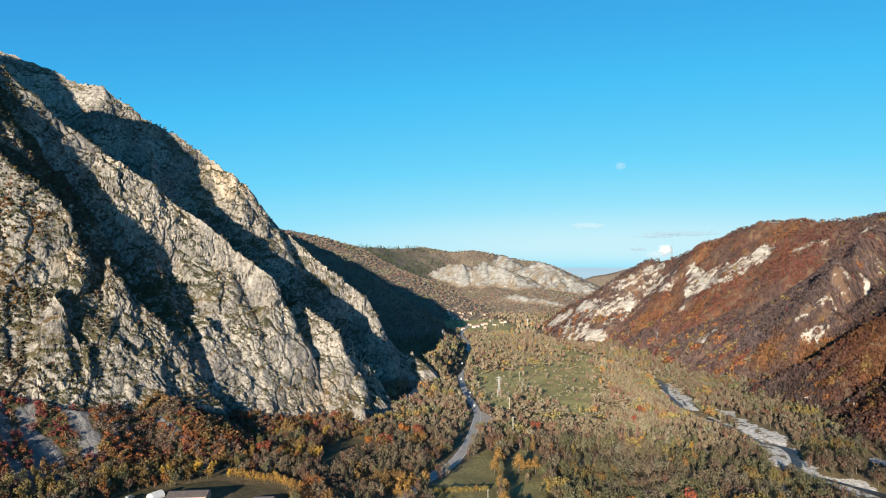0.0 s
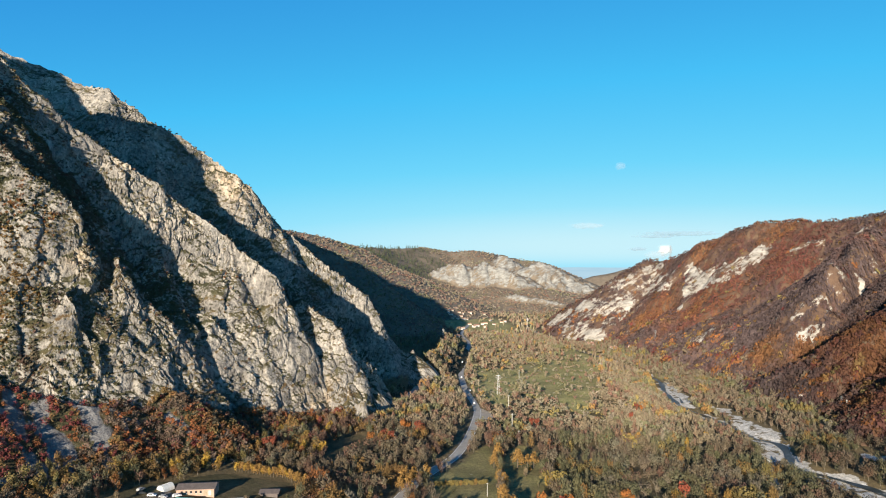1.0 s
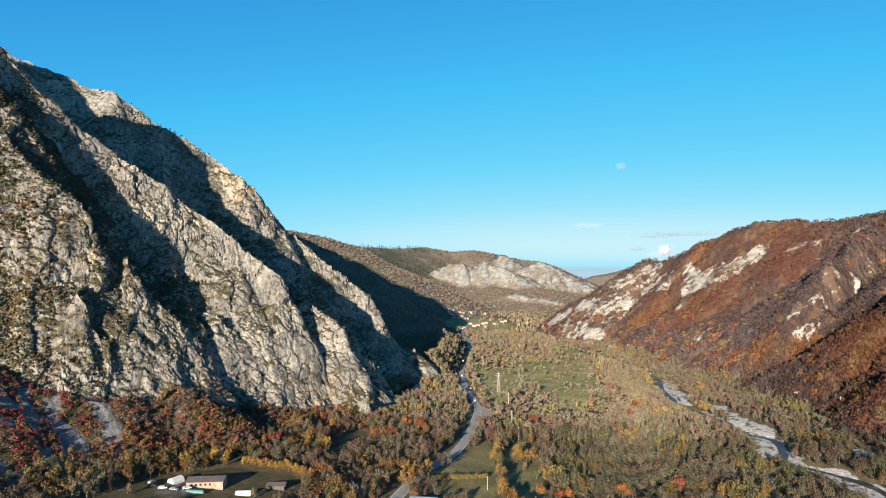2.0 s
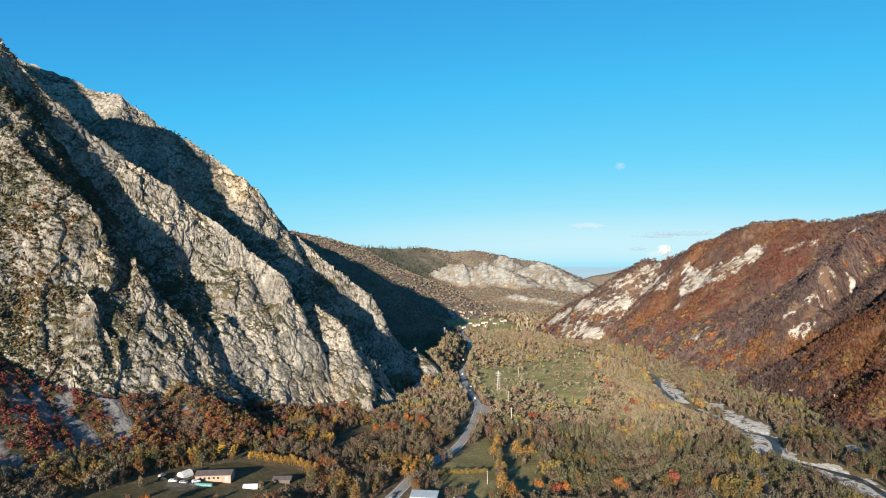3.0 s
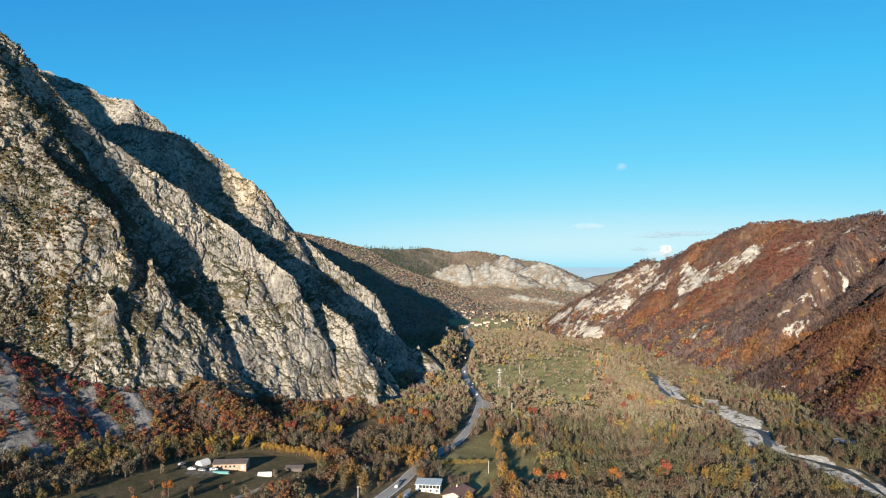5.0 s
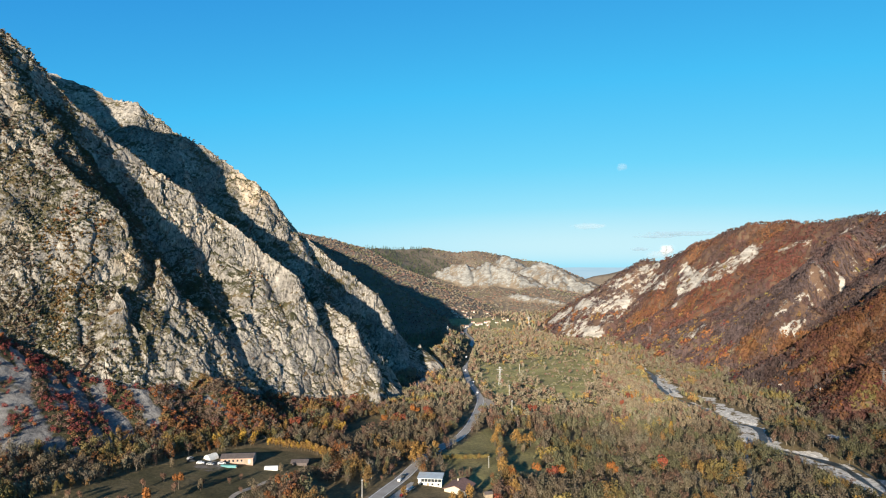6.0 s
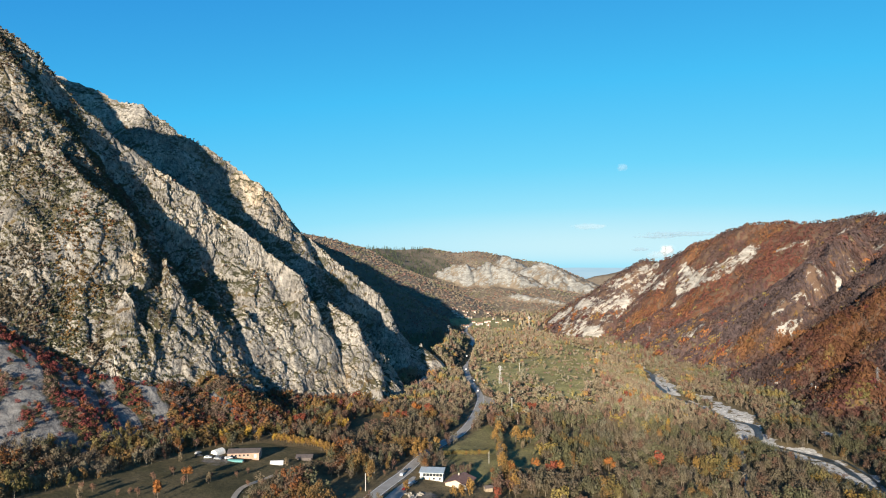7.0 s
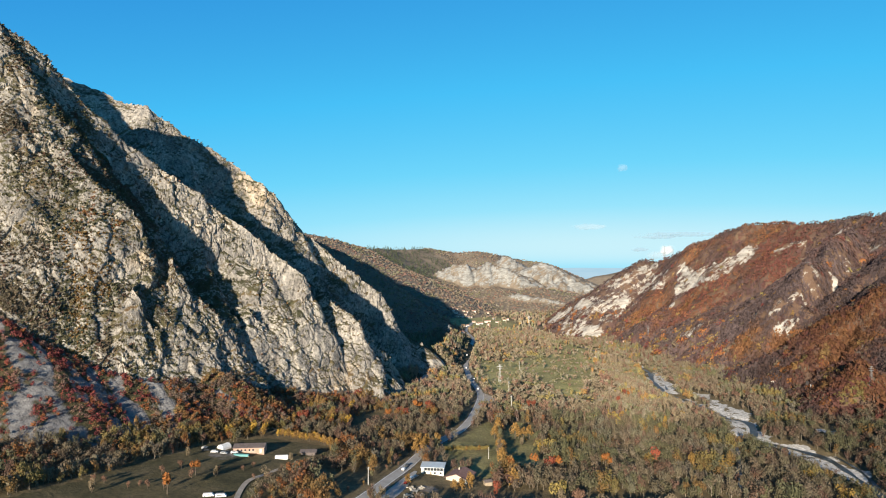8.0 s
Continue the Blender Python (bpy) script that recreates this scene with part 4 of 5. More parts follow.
def brush_in_glade():
    """Low tan brush that fills the open middle of the valley."""
    x, y = spread(40, 216, 500, 1100, 4.2)
    ok = inside(x, y, GLADE) & (~in_field(x, y) | (rng.uniform(0, 1, len(x)) < 0.16)) & (line_gap(x, y, ROAD) > 6) & (noise3(x / 22, y / 22, 0, 321) > -0.28)
    x, y = x[ok], y[ok]
    return thicket("valley_brush", "low tan and grey brush in the open valley", "shrubs", x, y, floor_height(x, y) - 0.3, rng.uniform(1.6, 3.6, len(x)),
                   hues(x, y, {"bare": 4, "grey": 3, "plum": 1.2, "olive": 1.8, "gold": 0.5}) * 1.3, COVER)


brush_in_glade()


def underbrush():
    """Low twiggy brush that closes the floor of the far woods."""
    x, y = spread(-70, 330, 700, 1330, 6.2)
    ok = ~inside(x, y, GLADE) & ~in_field(x, y) & (line_gap(x, y, ROAD) > 5) & (line_gap(x, y, RIVER) > 8) & (line_gap(x, y, TRACK) > 5) & (crag_height(x, y) < land(x, y) + 1) & (slope_height(x, y) < floor_height(x, y) + 1)
    x, y = x[ok], y[ok]
    return thicket("wood_underbrush", "low brown underbrush between the distant trees", "shrubs", x, y, land(x, y) - 0.3, rng.uniform(2.0, 4.2, len(x)),
                   hues(x, y, {"bare": 5, "grey": 2, "olive": 1.5}) * 1.35, COVER)


underbrush()


def scrub_on_scree():
    x, y = spread(-330, -60, 250, 640, 2.7)
    hard, soft = crag_height(x, y), scree_height(x, y)
    streak = scree_streak(x, y)
    ok = (soft > floor_height(x, y) + 1) & (hard < soft + 1.5) & (line_gap(x, y, TRACK) > 4) & (line_gap(x, y, ROAD) > 6) & ((streak < -0.01) | (x > -150) | (rng.uniform(0, 1, len(x)) < 0.06)) & (rng.uniform(0, 1, len(x)) < 0.9)
    x, y = x[ok], y[ok]
    warm = hues(x, y, {"bare": 2.6, "orange": 1.8, "plum": 0.8, "ochre": 2.0, "gold": 0.7, "crimson": 0.5, "olive": 0.8}, 14) * 0.76
    deep = hues(x, y, {"bare": 0.6, "plum": 1.2, "crimson": 5, "red": 1.0, "orange": 1.0}, 14)
    tint = np.where((x + rng.normal(0, 14, len(x)) + 14 * noise3(x / 18, y / 18, 0, 223) < -200)[:, None], deep, warm)
    return thicket("scree_scrub", "red and orange autumn scrub on the scree", "shrubs", x, y, scree_height(x, y) - 0.3, rng.uniform(2.4, 5.0, len(x)) * (1 + 0.45 * smooth(-205, -180, x)),
                   tint * (1.08, 0.95, 1.05), BUSH)


scrub_on_scree()


def scrub_on_crag():
    p, up = LEDGES[0]
    wish = (0.25 + 0.75 * smooth(0.35, 0.7, up)) * (0.2 + 0.8 * smooth(-0.2, 0.25, fbm(p[:, 0], p[:, 1], p[:, 2], 40, 3, 221)))
    wish *= np.where((p[:, 0] > -200) & (p[:, 2] < 120), 0.35, 1.0) * np.where((p[:, 0] < -185) & (p[:, 2] < 110), 2.6, 1.0)
    wish *= 0.6 + 2.4 * smooth(-215, -275, p[:, 0]) * smooth(520, 450, p[:, 1])
    wish *= np.where((p[:, 2] > 120) & (p[:, 1] > 440), 0.45, 1.0)
    near = rng.choice(len(p), 21000, replace=False, p=wish / wish.sum())
    x, y, z = p[near].T
    return thicket("ledge_scrub", "low olive and rusty scrub on rock ledges", "shrubs", x, y, z - 0.3, rng.uniform(0.8, 2.3, len(x)),
                   hues(x, y, {"olive": 4, "plum": 1, "bare": 3, "ochre": 0.5, "grey": 1}) * 0.66, TINY)


scrub_on_crag()


def tufts_on_crag():
    """Rusty bushes that hang on the front buttress."""
    spots = []
    for (ax, ay), (bx, by), n, wide in (((-258, 380), (-263, 363), 60, 3.0), ((-262, 366), (-268, 352), 30, 2.5), ((-240, 384), (-246, 372), 40, 3.0), ((-246, 362), (-252, 352), 14, 3.0), ((-150, 512), (-172, 480), 30, 7.0), ((-275, 449), (-271, 455), 10, 3.0)):
        q = rng.uniform(0, 1, n)
        spots.append(np.stack([ax + (bx - ax) * q + rng.normal(0, wide, n), ay + (by - ay) * q + rng.normal(0, wide, n)], 1))
    x, y = np.concatenate(spots).T
    return thicket("crag_bushes", "rusty orange bushes on the front buttress", "shrubs", x, y, crag_height(x, y) - 0.4, rng.uniform(1.6, 3.4, len(x)), hues(x, y, {"orange": 3, "ochre": 2, "bare": 2, "olive": 1}) * 0.8, BUSH)


tufts_on_crag()


# Patches of colour on the slope: place, reach, how far the wood turns from plum-brown to rust, and how far on to gold.
GLOWS = [((374, 1114), 45, 1.1, 0.7), ((420, 990), 42, 1.0, 0.55), ((401, 690), 26, 0.9, 1.0), ((376, 735), 24, 0.9, 1.1), ((540, 955), 55, 0.9, 0.05), ((443, 1020), 40, 0.8, 0.2), ((428, 800), 50, -0.8, 0.0), ((466, 728), 34, -0.1, 0.4),
         ((366, 487), 40, 0.8, 0.45), ((392, 562), 30, 0.6, 0.5), ((461, 633), 45, -0.6, 0.1), ((557, 1056), 70, 0.4, 0.6), ((471, 1145), 40, 0.5, 0.7), ((380, 590), 24, 0.6, 0.4), ((412, 636), 34, 1.2, 0.7), ((440, 590), 32, 1.0, 0.6), ((356, 520), 26, 0.8, 0.6)]


def slope_tints(x, y, h):
    """Plum-brown woods that turn rust and orange in patches, more mixed low down."""
    lean = 0.55 * noise3(x / 70, y / 70, 0, 261) + 0.5 * noise3(x / 26, y / 26, 0, 263) + rng.normal(0, 0.12, len(x))
    gold = 0.5 * noise3(x / 40, y / 40, 0, 271) + rng.normal(0, 0.16, len(x))
    for (a, b), reach, turn, far in GLOWS:
        near = np.exp(-((x - a) ** 2 + (y - b) ** 2) / reach ** 2)
        lean, gold = lean + turn * near, gold + (far - 0.3) * near
    w, k = smooth(-0.15, 0.85, lean)[:, None], smooth(-0.3, 0.7, gold)[:, None]
    warm = np.array((0.148, 0.05, 0.038)) * (1 - k) + np.array((0.22, 0.098, 0.034)) * k
    c = np.array((0.098, 0.068, 0.066)) * (1 - w) + warm * w
    low = rng.uniform(0, 1, len(x)) < 0.04 + 0.4 * smooth(60, 10, h) * smooth(-0.15, 0.2, noise3(x / 26, y / 26, 0, 267))
    c[low] = hues(x[low], y[low], {"gold": 1.0, "ochre": 2, "bare": 1.6, "plum": 1.6, "orange": 2.6, "crimson": 0.8}, 26)
    # The last factor dims nearer trees, painting in the shade between crowns.
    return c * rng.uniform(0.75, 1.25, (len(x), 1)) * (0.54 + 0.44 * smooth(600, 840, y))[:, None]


def slope_woods():
    p, b, n = SEATS[0]
    ok = (rng.uniform(0, 1, len(p)) > 1.5 * b) & (rng.uniform(0, 1, len(p)) < np.where(p[:, 1] < 860, 0.8, 0.52))
    x, y, z = (p[ok] + rng.uniform(-1.3, 1.3, (ok.sum(), 3)) * (1, 1, 0)).T
    tall = rng.uniform(3.6, 5.6, len(x)) * (1 + 0.6 * smooth(60, 5, z))
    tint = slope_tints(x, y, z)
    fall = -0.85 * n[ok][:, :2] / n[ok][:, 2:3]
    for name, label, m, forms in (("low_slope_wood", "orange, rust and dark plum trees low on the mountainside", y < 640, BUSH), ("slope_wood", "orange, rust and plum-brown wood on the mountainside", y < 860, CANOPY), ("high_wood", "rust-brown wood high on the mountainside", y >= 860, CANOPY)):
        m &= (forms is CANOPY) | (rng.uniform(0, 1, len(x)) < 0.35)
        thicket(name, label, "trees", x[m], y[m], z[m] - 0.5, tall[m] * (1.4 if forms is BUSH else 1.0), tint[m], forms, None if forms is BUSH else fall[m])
    near_hill, far_hill = spread(-420, 60, 980, 1500, 5.6), spread(-600, 620, 1500, 2760, 13)
    x, y = (np.concatenate(q) for q in zip(near_hill, far_hill))
    h, c = ridge_height(x, y), bluff_height(x, y)
    ok = (h > floor_height(x, y)) & (c < h + 2) & (fbm(x, y, 0, 190, 3, 231) > -0.35)
    x, y, h = x[ok], y[ok], h[ok]
    fir = (np.hypot((x + 150) / 170, (y - 2380) / 260) < 1)
    # Distance haze is put into these tints: lifted, and most in blue.
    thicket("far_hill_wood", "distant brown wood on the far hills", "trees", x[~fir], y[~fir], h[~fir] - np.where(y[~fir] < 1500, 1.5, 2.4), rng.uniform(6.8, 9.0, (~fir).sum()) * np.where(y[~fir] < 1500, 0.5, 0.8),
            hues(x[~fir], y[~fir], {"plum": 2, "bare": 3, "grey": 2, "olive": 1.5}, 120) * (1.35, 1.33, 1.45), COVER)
    fx, fy = spread(-330, 30, 2120, 2650, 12)
    fok = (np.hypot((fx + 150) / 170, (fy - 2380) / 260) < 1) & (noise3(fx / 60, fy / 60, 0, 241) > -0.2)
    fx, fy = fx[fok], fy[fok]
    thicket("fir_wood", "dark green fir plantation on the far hill", "trees", fx, fy, ridge_height(fx, fy) - 1, rng.uniform(10, 15, len(fx)), hues(fx, fy, {"fir": 1}), FIRS)


slope_woods()


# ---- trees that stand by themselves ----
def single_tree(hue, label, slim, long, seed, group):
    """A tree one metre high: a tapered trunk with limbs, and a crown of many small leaves or twigs."""
    r = np.random.default_rng(seed)
    t = tagged(new("tree"), label, "tree", group)
    wood = bmesh.new()
    sides = [[(0.02 * k * math.cos(q * 1.0472), 0.02 * k * math.sin(q * 1.0472), z) for q in range(6)] for z, k in ((-0.04, 1.2), (0.25, 0.8), (0.55, 0.45), (0.8, 0.12))]
    rings = [[wood.verts.new(p) for p in ring] for ring in sides]
    for lo, hi in zip(rings[:-1], rings[1:]):
        for q in range(6):
            wood.faces.new((lo[q], lo[(q + 1) % 6], hi[(q + 1) % 6], hi[q]))
    for _ in range(9):
        q, z = r.uniform(0, 6.28), r.uniform(0.22, 0.62)
        reach = r.uniform(0.14, 0.24) / slim
        tip = wood.verts.new((reach * math.cos(q), reach * math.sin(q), z + r.uniform(0.12, 0.28)))
        foot = [wood.verts.new((0.009 * math.cos(q + 1.57 + k), 0.009 * math.sin(q + 1.57 + k), z + 0.012 * math.sin(k * 1.5))) for k in (0, 2.1, 4.2)]
        for k in range(3):
            wood.faces.new((foot[k], foot[(k + 1) % 3], tip))
    me = bpy.data.meshes.new("trunk")
    wood.to_mesh(me)
    wood.free()
    me.materials.append(BARK)
    new("trunk", me).parent = t
    tri, _ = tree_form(360, slim, min(long, 0.5), 0.044, 0, r)
    v = tri.reshape(-1, 3)
    me = mesh_of("crown", v, np.arange(len(v)).reshape(-1, 3), False, None, np.repeat(np.array(HUES[hue])[None], len(v), 0) * np.repeat(r.uniform(0.85, 1.15, len(tri)), 3)[:, None])
    me.materials.append(LEAF)
    new("crown", me).parent = t
    return t


def clone(ob, m):
    """A copy at the pose and size m, whatever the first one's size."""
    return copy_thing(ob, m @ Matrix.Diagonal([1 / k for k in ob.scale] + [1]))


KINDS = [("bare", "bare brown-twigged tree beside the wood", 1.3, 0.8), ("bare", "bare brown-twigged tree beside the wood", 1.0, 0.6), ("olive", "grey-olive willow with thinning leaves", 0.95, 0.1),
         ("olive", "grey-olive willow with thinning leaves", 1.2, 0.3), ("grey", "slim bare grey poplar in the wood", 1.8, 0.9), ("ochre", "ochre-leaved autumn tree beside the meadow", 1.1, 0.1),
         ("orange", "orange-leaved autumn tree beside the meadow", 1.0, 0.1), ("yellow", "bright yellow autumn tree in full leaf", 1.15, 0.1), ("red", "rust-red autumn tree in full leaf", 0.9, 0.0), ("plum", "small dull brown bare tree in grass", 1.0, 0.7), ("gold", "dense yellow-green garden hedge bush", 0.8, 0.0)]
STOCK = {}


def plant(kind, x, y, tall, z=None):
    m = pose(x, y, (float(land(np.array([x]), np.array([y]))[0]) if z is None else z), 0, 0, rng.uniform(0, 360)) @ Matrix.Diagonal((tall * rng.uniform(0.9, 1.15), tall * rng.uniform(0.9, 1.15), tall, 1))
    if kind in STOCK:
        return clone(STOCK[kind], m)
    hue, label, slim, long = KINDS[kind]
    STOCK[kind] = single_tree(hue, label, slim, long, 40 + kind, "single trees")
    STOCK[kind].matrix_basis = m
    return STOCK[kind]


tones = np.array([HUES[k[0]] for k in KINDS])
for x, y, tint in SINGLE[:70]:
    gap = np.abs(tones - tint).sum(1) + rng.uniform(0, 0.06, len(KINDS))
    plant(int(np.argmin(gap)), float(x), float(y), rng.uniform(6, 11))


def plant_all(kind, tall, spots):
    for x, y in spots:
        plant(kind, float(x), float(y), tall * rng.uniform(0.8, 1.25))


plant_all(7, 10, [(188, 482), (208, 492), (116, 379), (-142, 326), (-139, 328), (-130, 339), (-124, 341), (-95, 382), (-88, 384), (-82, 387), (-77, 390), (-52, 460), (-49, 462), (-82, 442), (-21, 449), (66, 371), (63, 373), (-150, 322)])
plant_all(8, 10, [(61, 332), (64, 334), (140, 359), (78, 518), (74, 521), (186, 601), (167, 555), (-81, 479), (-110, 381), (-106, 384), (-42, 438), (-37, 433), (-20, 470), (-17, 466), (24, 276)])
plant_all(6, 9, [(107, 351), (104, 353), (129, 459), (126, 482), (-28, 473), (-31, 471), (-26, 475), (-50, 430), (54, 338), (69, 338), (-135, 256), (-137, 227), (190, 600), (36, 372), (34, 328), (36, 322)])
plant_all(5, 11, [(37, 421), (33, 404), (34, 376), (36, 369), (33, 340), (35, 333), (37, 326), (39, 309), (36, 297), (-22, 352), (-19, 347), (-24, 344), (-13, 358), (-10, 364), (-17, 355), (52, 412), (56, 414), (60, 412), (49, 410), (140, 470), (150, 480)])
plant_all(10, 13, [(66, 367), (69, 370), (64, 377), (139, 465), (140, 477), (60, 281)])
plant_all(9, 4.5, [(-141, 232), (-156, 227), (-148, 230), (-125, 261), (-172, 226), (-168, 228), (-135, 251), (-152, 231), (-106, 262), (-100, 263), (-115, 272), (-112, 280), (-145, 262), (-150, 250)])
plant_all(5, 8.5, [(1, 281), (5, 283), (10, 287), (-25, 283)])
plant_all(0, 6, [(-167, 216), (-96, 300), (-150, 283), (50, 330), (52, 392), (12, 330), (-125, 258)])
for i in range(19):
    plant(10 if i % 5 else 5, -7.5 + i * 1.8, 356 + i * 0.75, rng.uniform(4.0, 5.0))
# A dense golden hedge behind the farm.
for i in range(26):
    q = i / 25
    plant(5 if i % 3 else 7, -115 + 40 * q, 344 + 2 * q - 10 * max(0, q - 0.6) / 0.4 + rng.uniform(-1.2, 1.2), rng.uniform(5.5, 7.5))
# Low bushes along the road's bank and in the clearing.
for x, y in [(-58, 262), (-52, 276), (-46, 290), (-40, 304), (-36, 318), (-31, 333), (-28, 346), (-18, 371), (-9, 392), (-66, 380), (-62, 402), (-58, 430), (-50, 446), (52, 340), (58, 372), (54, 404), (60, 448)]:
    plant((9, 3, 5)[int(x + y) % 3], x + rng.uniform(-3, 3), y + rng.uniform(-4, 4), rng.uniform(2.2, 4.5))
# A row of slim poplars along the upper edge of the farm's meadow.
for (ax, ay), (bx, by) in zip(FIELDS[0][:4], FIELDS[0][1:5]):
    for i in range(8):
        plant(4 if i % 4 else 1, ax + (bx - ax) * i / 8 - rng.uniform(2, 6), ay + (by - ay) * i / 8 + rng.uniform(-1, 1), rng.uniform(7, 10))


# ---- small building kit ----
def part(name, bm, mat, parent, label=""):
    """A bmesh as one mesh under a thing or a part."""
    me = bpy.data.meshes.new(name)
    bmesh.ops.recalc_face_normals(bm, faces=bm.faces)
    bm.to_mesh(me)
    bm.free()
    me.materials.append(mat)
    ob = new(name, me)
    ob.parent = parent
    return tagged(ob, label) if label else ob


def box(lo, hi, bm=None):
    bm = bm or bmesh.new()
    v = [bm.verts.new((x, y, z)) for x in (lo[0], hi[0]) for y in (lo[1], hi[1]) for z in (lo[2], hi[2])]
    for f in ((0, 1, 3, 2), (4, 6, 7, 5), (0, 4, 5, 1), (2, 3, 7, 6), (0, 2, 6, 4), (1, 5, 7, 3)):
        bm.faces.new([v[i] for i in f])
    return bm


def prism(profile, x0, x1, bm=None):
    """A (y, z) outline drawn out along x."""
    bm = bm or bmesh.new()
    a = [bm.verts.new((x0, y, z)) for y, z in profile]
    b = [bm.verts.new((x1, y, z)) for y, z in profile]
    bm.faces.new(a[::-1]), bm.faces.new(b)
    for i in range(len(profile)):
        j = (i + 1) % len(profile)
        bm.faces.new((a[i], a[j], b[j], b[i]))
    return bm


def rod(a, b, r0, r1, bm=None, sides=6):
    bm = bm or bmesh.new()
    a, b = Vector(a), Vector(b)
    turn = (b - a).to_track_quat("Z", "Y").to_matrix()
    ring = [[bm.verts.new(p + turn @ Vector((r * math.cos(q * 6.2832 / sides), r * math.sin(q * 6.2832 / sides), 0))) for q in range(sides)] for p, r in ((a, r0), (b, r1))]
    for i in range(sides):
        j = (i + 1) % sides
        bm.faces.new((ring[0][i], ring[0][j], ring[1][j], ring[1][i]))
    bm.faces.new(ring[0][::-1]), bm.faces.new(ring[1])
    return bm


def thing(name, label, category, group=""):
    return tagged(new(name), label, category, group)


def ground_at(x, y):
    return float(land(np.array([float(x)]), np.array([float(y)]))[0])


def on_land(x, y, turn=0.0, lift=0.0, size=1.0, z=None):
    return pose(x, y, (ground_at(x, y) if z is None else z) + lift, 0, 0, turn) @ Matrix.Scale(size, 4)


GLASS = plain("dark_glass", (0.03, 0.035, 0.04), 0.15, var=0.2)
WHITEWASH = plain("white_render", (0.6, 0.58, 0.55), 0.85, var=0.1, size=3)
OLD_RENDER = plain("old_render", (0.6, 0.56, 0.51), 0.9, var=0.15, size=4)
GREY_STEEL = plain("weathered_steel", (0.25, 0.26, 0.27), 0.6, 0.3, var=0.1, size=2)
CREAM = plain("cream_render", (0.5, 0.43, 0.34), 0.9, var=0.12, size=4)
PINK = plain("pink_brick", (0.4, 0.27, 0.21), 0.9, var=0.18, size=2.5)
SLATE = plain("brown_roof", (0.12, 0.1, 0.095), 0.85, var=0.25, size=1.5)
TILE = plain("maroon_tiles", (0.19, 0.115, 0.1), 0.85, var=0.3, size=1.5)
CLAY = plain("clay_tiles", (0.34, 0.2, 0.15), 0.9, var=0.25, size=2.0)
TIN = plain("pale_sheet_metal", (0.5, 0.55, 0.57), 0.45, 0.2, var=0.15, size=3)
STEEL = plain("galvanised_steel", (0.68, 0.69, 0.68), 0.5, 0.3, var=0.1, size=2)
TIMBER = plain("weathered_timber", (0.3, 0.24, 0.17), 0.9, var=0.3, size=0.8)
CANVAS = plain("white_sheeting", (0.6, 0.6, 0.58), 0.7, var=0.06, size=2)
TARP = plain("turquoise_sheeting", (0.1, 0.26, 0.26), 0.6, var=0.2, size=1.5)
STONE = plain("cut_stone", (0.5, 0.45, 0.37), 0.9, var=0.2, size=1.0)
OLD_CONCRETE = plain("old_concrete", (0.3, 0.29, 0.27), 0.9, var=0.2, size=3)
CONCRETE = plain("concrete", (0.55, 0.53, 0.49), 0.9, var=0.15, size=3)
RUBBER = plain("tyre_rubber", (0.02, 0.02, 0.02), 0.8)


def openings(house, face_y, xs, z0, z1, wide, name="window", mat=None):
    for x in xs:
        w = part(name, box((x - wide / 2, face_y - 0.06, z0), (x + wide / 2, face_y + 0.1, z1)), mat or GLASS, house)
        part("frame", box((x - wide / 2 - 0.1, face_y - 0.09, z0 - 0.12), (x + wide / 2 + 0.1, face_y - 0.02, z0)), WHITEWASH, w)


def gabled(name, label, category, group, long, wide, high, rise, wall, roof, over=0.5, windows=(), chimney=False):
    """A house about its base's middle, its ridge along x."""
    h = thing(name, label, category, group)
    y = wide / 2
    part("wall", prism([(-y, -1.5), (y, -1.5), (y, high), (0, high + rise), (-y, high)], -long / 2, long / 2), wall, h)
    s = rise / y
    e = y + over
    top = [(-e, high - s * over + 0.05), (0, high + rise + 0.05), (e, high - s * over + 0.05), (e, high - s * over + 0.3), (0, high + rise + 0.32), (-e, high - s * over + 0.3)]
    r = part("roof", prism(top, -long / 2 - over, long / 2 + over), roof, h)
    if chimney:
        part("chimney", box((long * 0.2, -0.4 + y * 0.3, high + 0.2), (long * 0.2 + 0.7, 0.3 + y * 0.3, high + rise + 0.9)), wall, r)
    if windows:
        openings(h, -y, windows, high * 0.35, high * 0.75, 1.0)
    return h


# ---- farmyard in the meadow ----
barn = gabled("barn", "long pink-walled farm building with a brown gabled roof", "barn", "", 18.0, 9.5, 3.0, 1.2, PINK, SLATE, 0.5, (-6.4, -4.2, -2.0, 0.4, 2.6))
part("door", box((4.2, -4.85, 0), (5.6, -4.7, 2.2)), TIMBER, barn, "weathered plank door")
part("door", box((6.4, -4.85, 0), (7.6, -4.7, 2.1)), WHITEWASH, barn, "white door")
barn.matrix_world = on_land(-122.5, 308.5, 6, 0.1)


def arched_shed(name, label, long, radius, mat, end):
    """A half-round tunnel shed on hoops."""
    h = thing(name, label, "shed")
    arc = [(radius * math.cos(a * math.pi / 14), radius * 1.05 * math.sin(a * math.pi / 14)) for a in range(15)]
    part("cover", prism([(y, z - 0.3 if i in (0, 14) else z) for i, (y, z) in enumerate(arc)], -long / 2, long / 2), mat, h)
    # The end is closed; a dark material here paints the shade of an opening.
    part("end_wall", prism([(y * 0.85, z * 0.85) for y, z in arc], long / 2, long / 2 + 0.06), end, h, "flat end sheet, dark where it imitates a shaded opening")
    for i in range(4):
        x = -long / 2 + long * (i + 0.5) / 4
        part("hoop", prism([(y * 1.02, z * 1.02) for y, z in arc] + [(y, z) for y, z in arc[::-1]], x - 0.06, x + 0.06), STEEL, h)
    return h


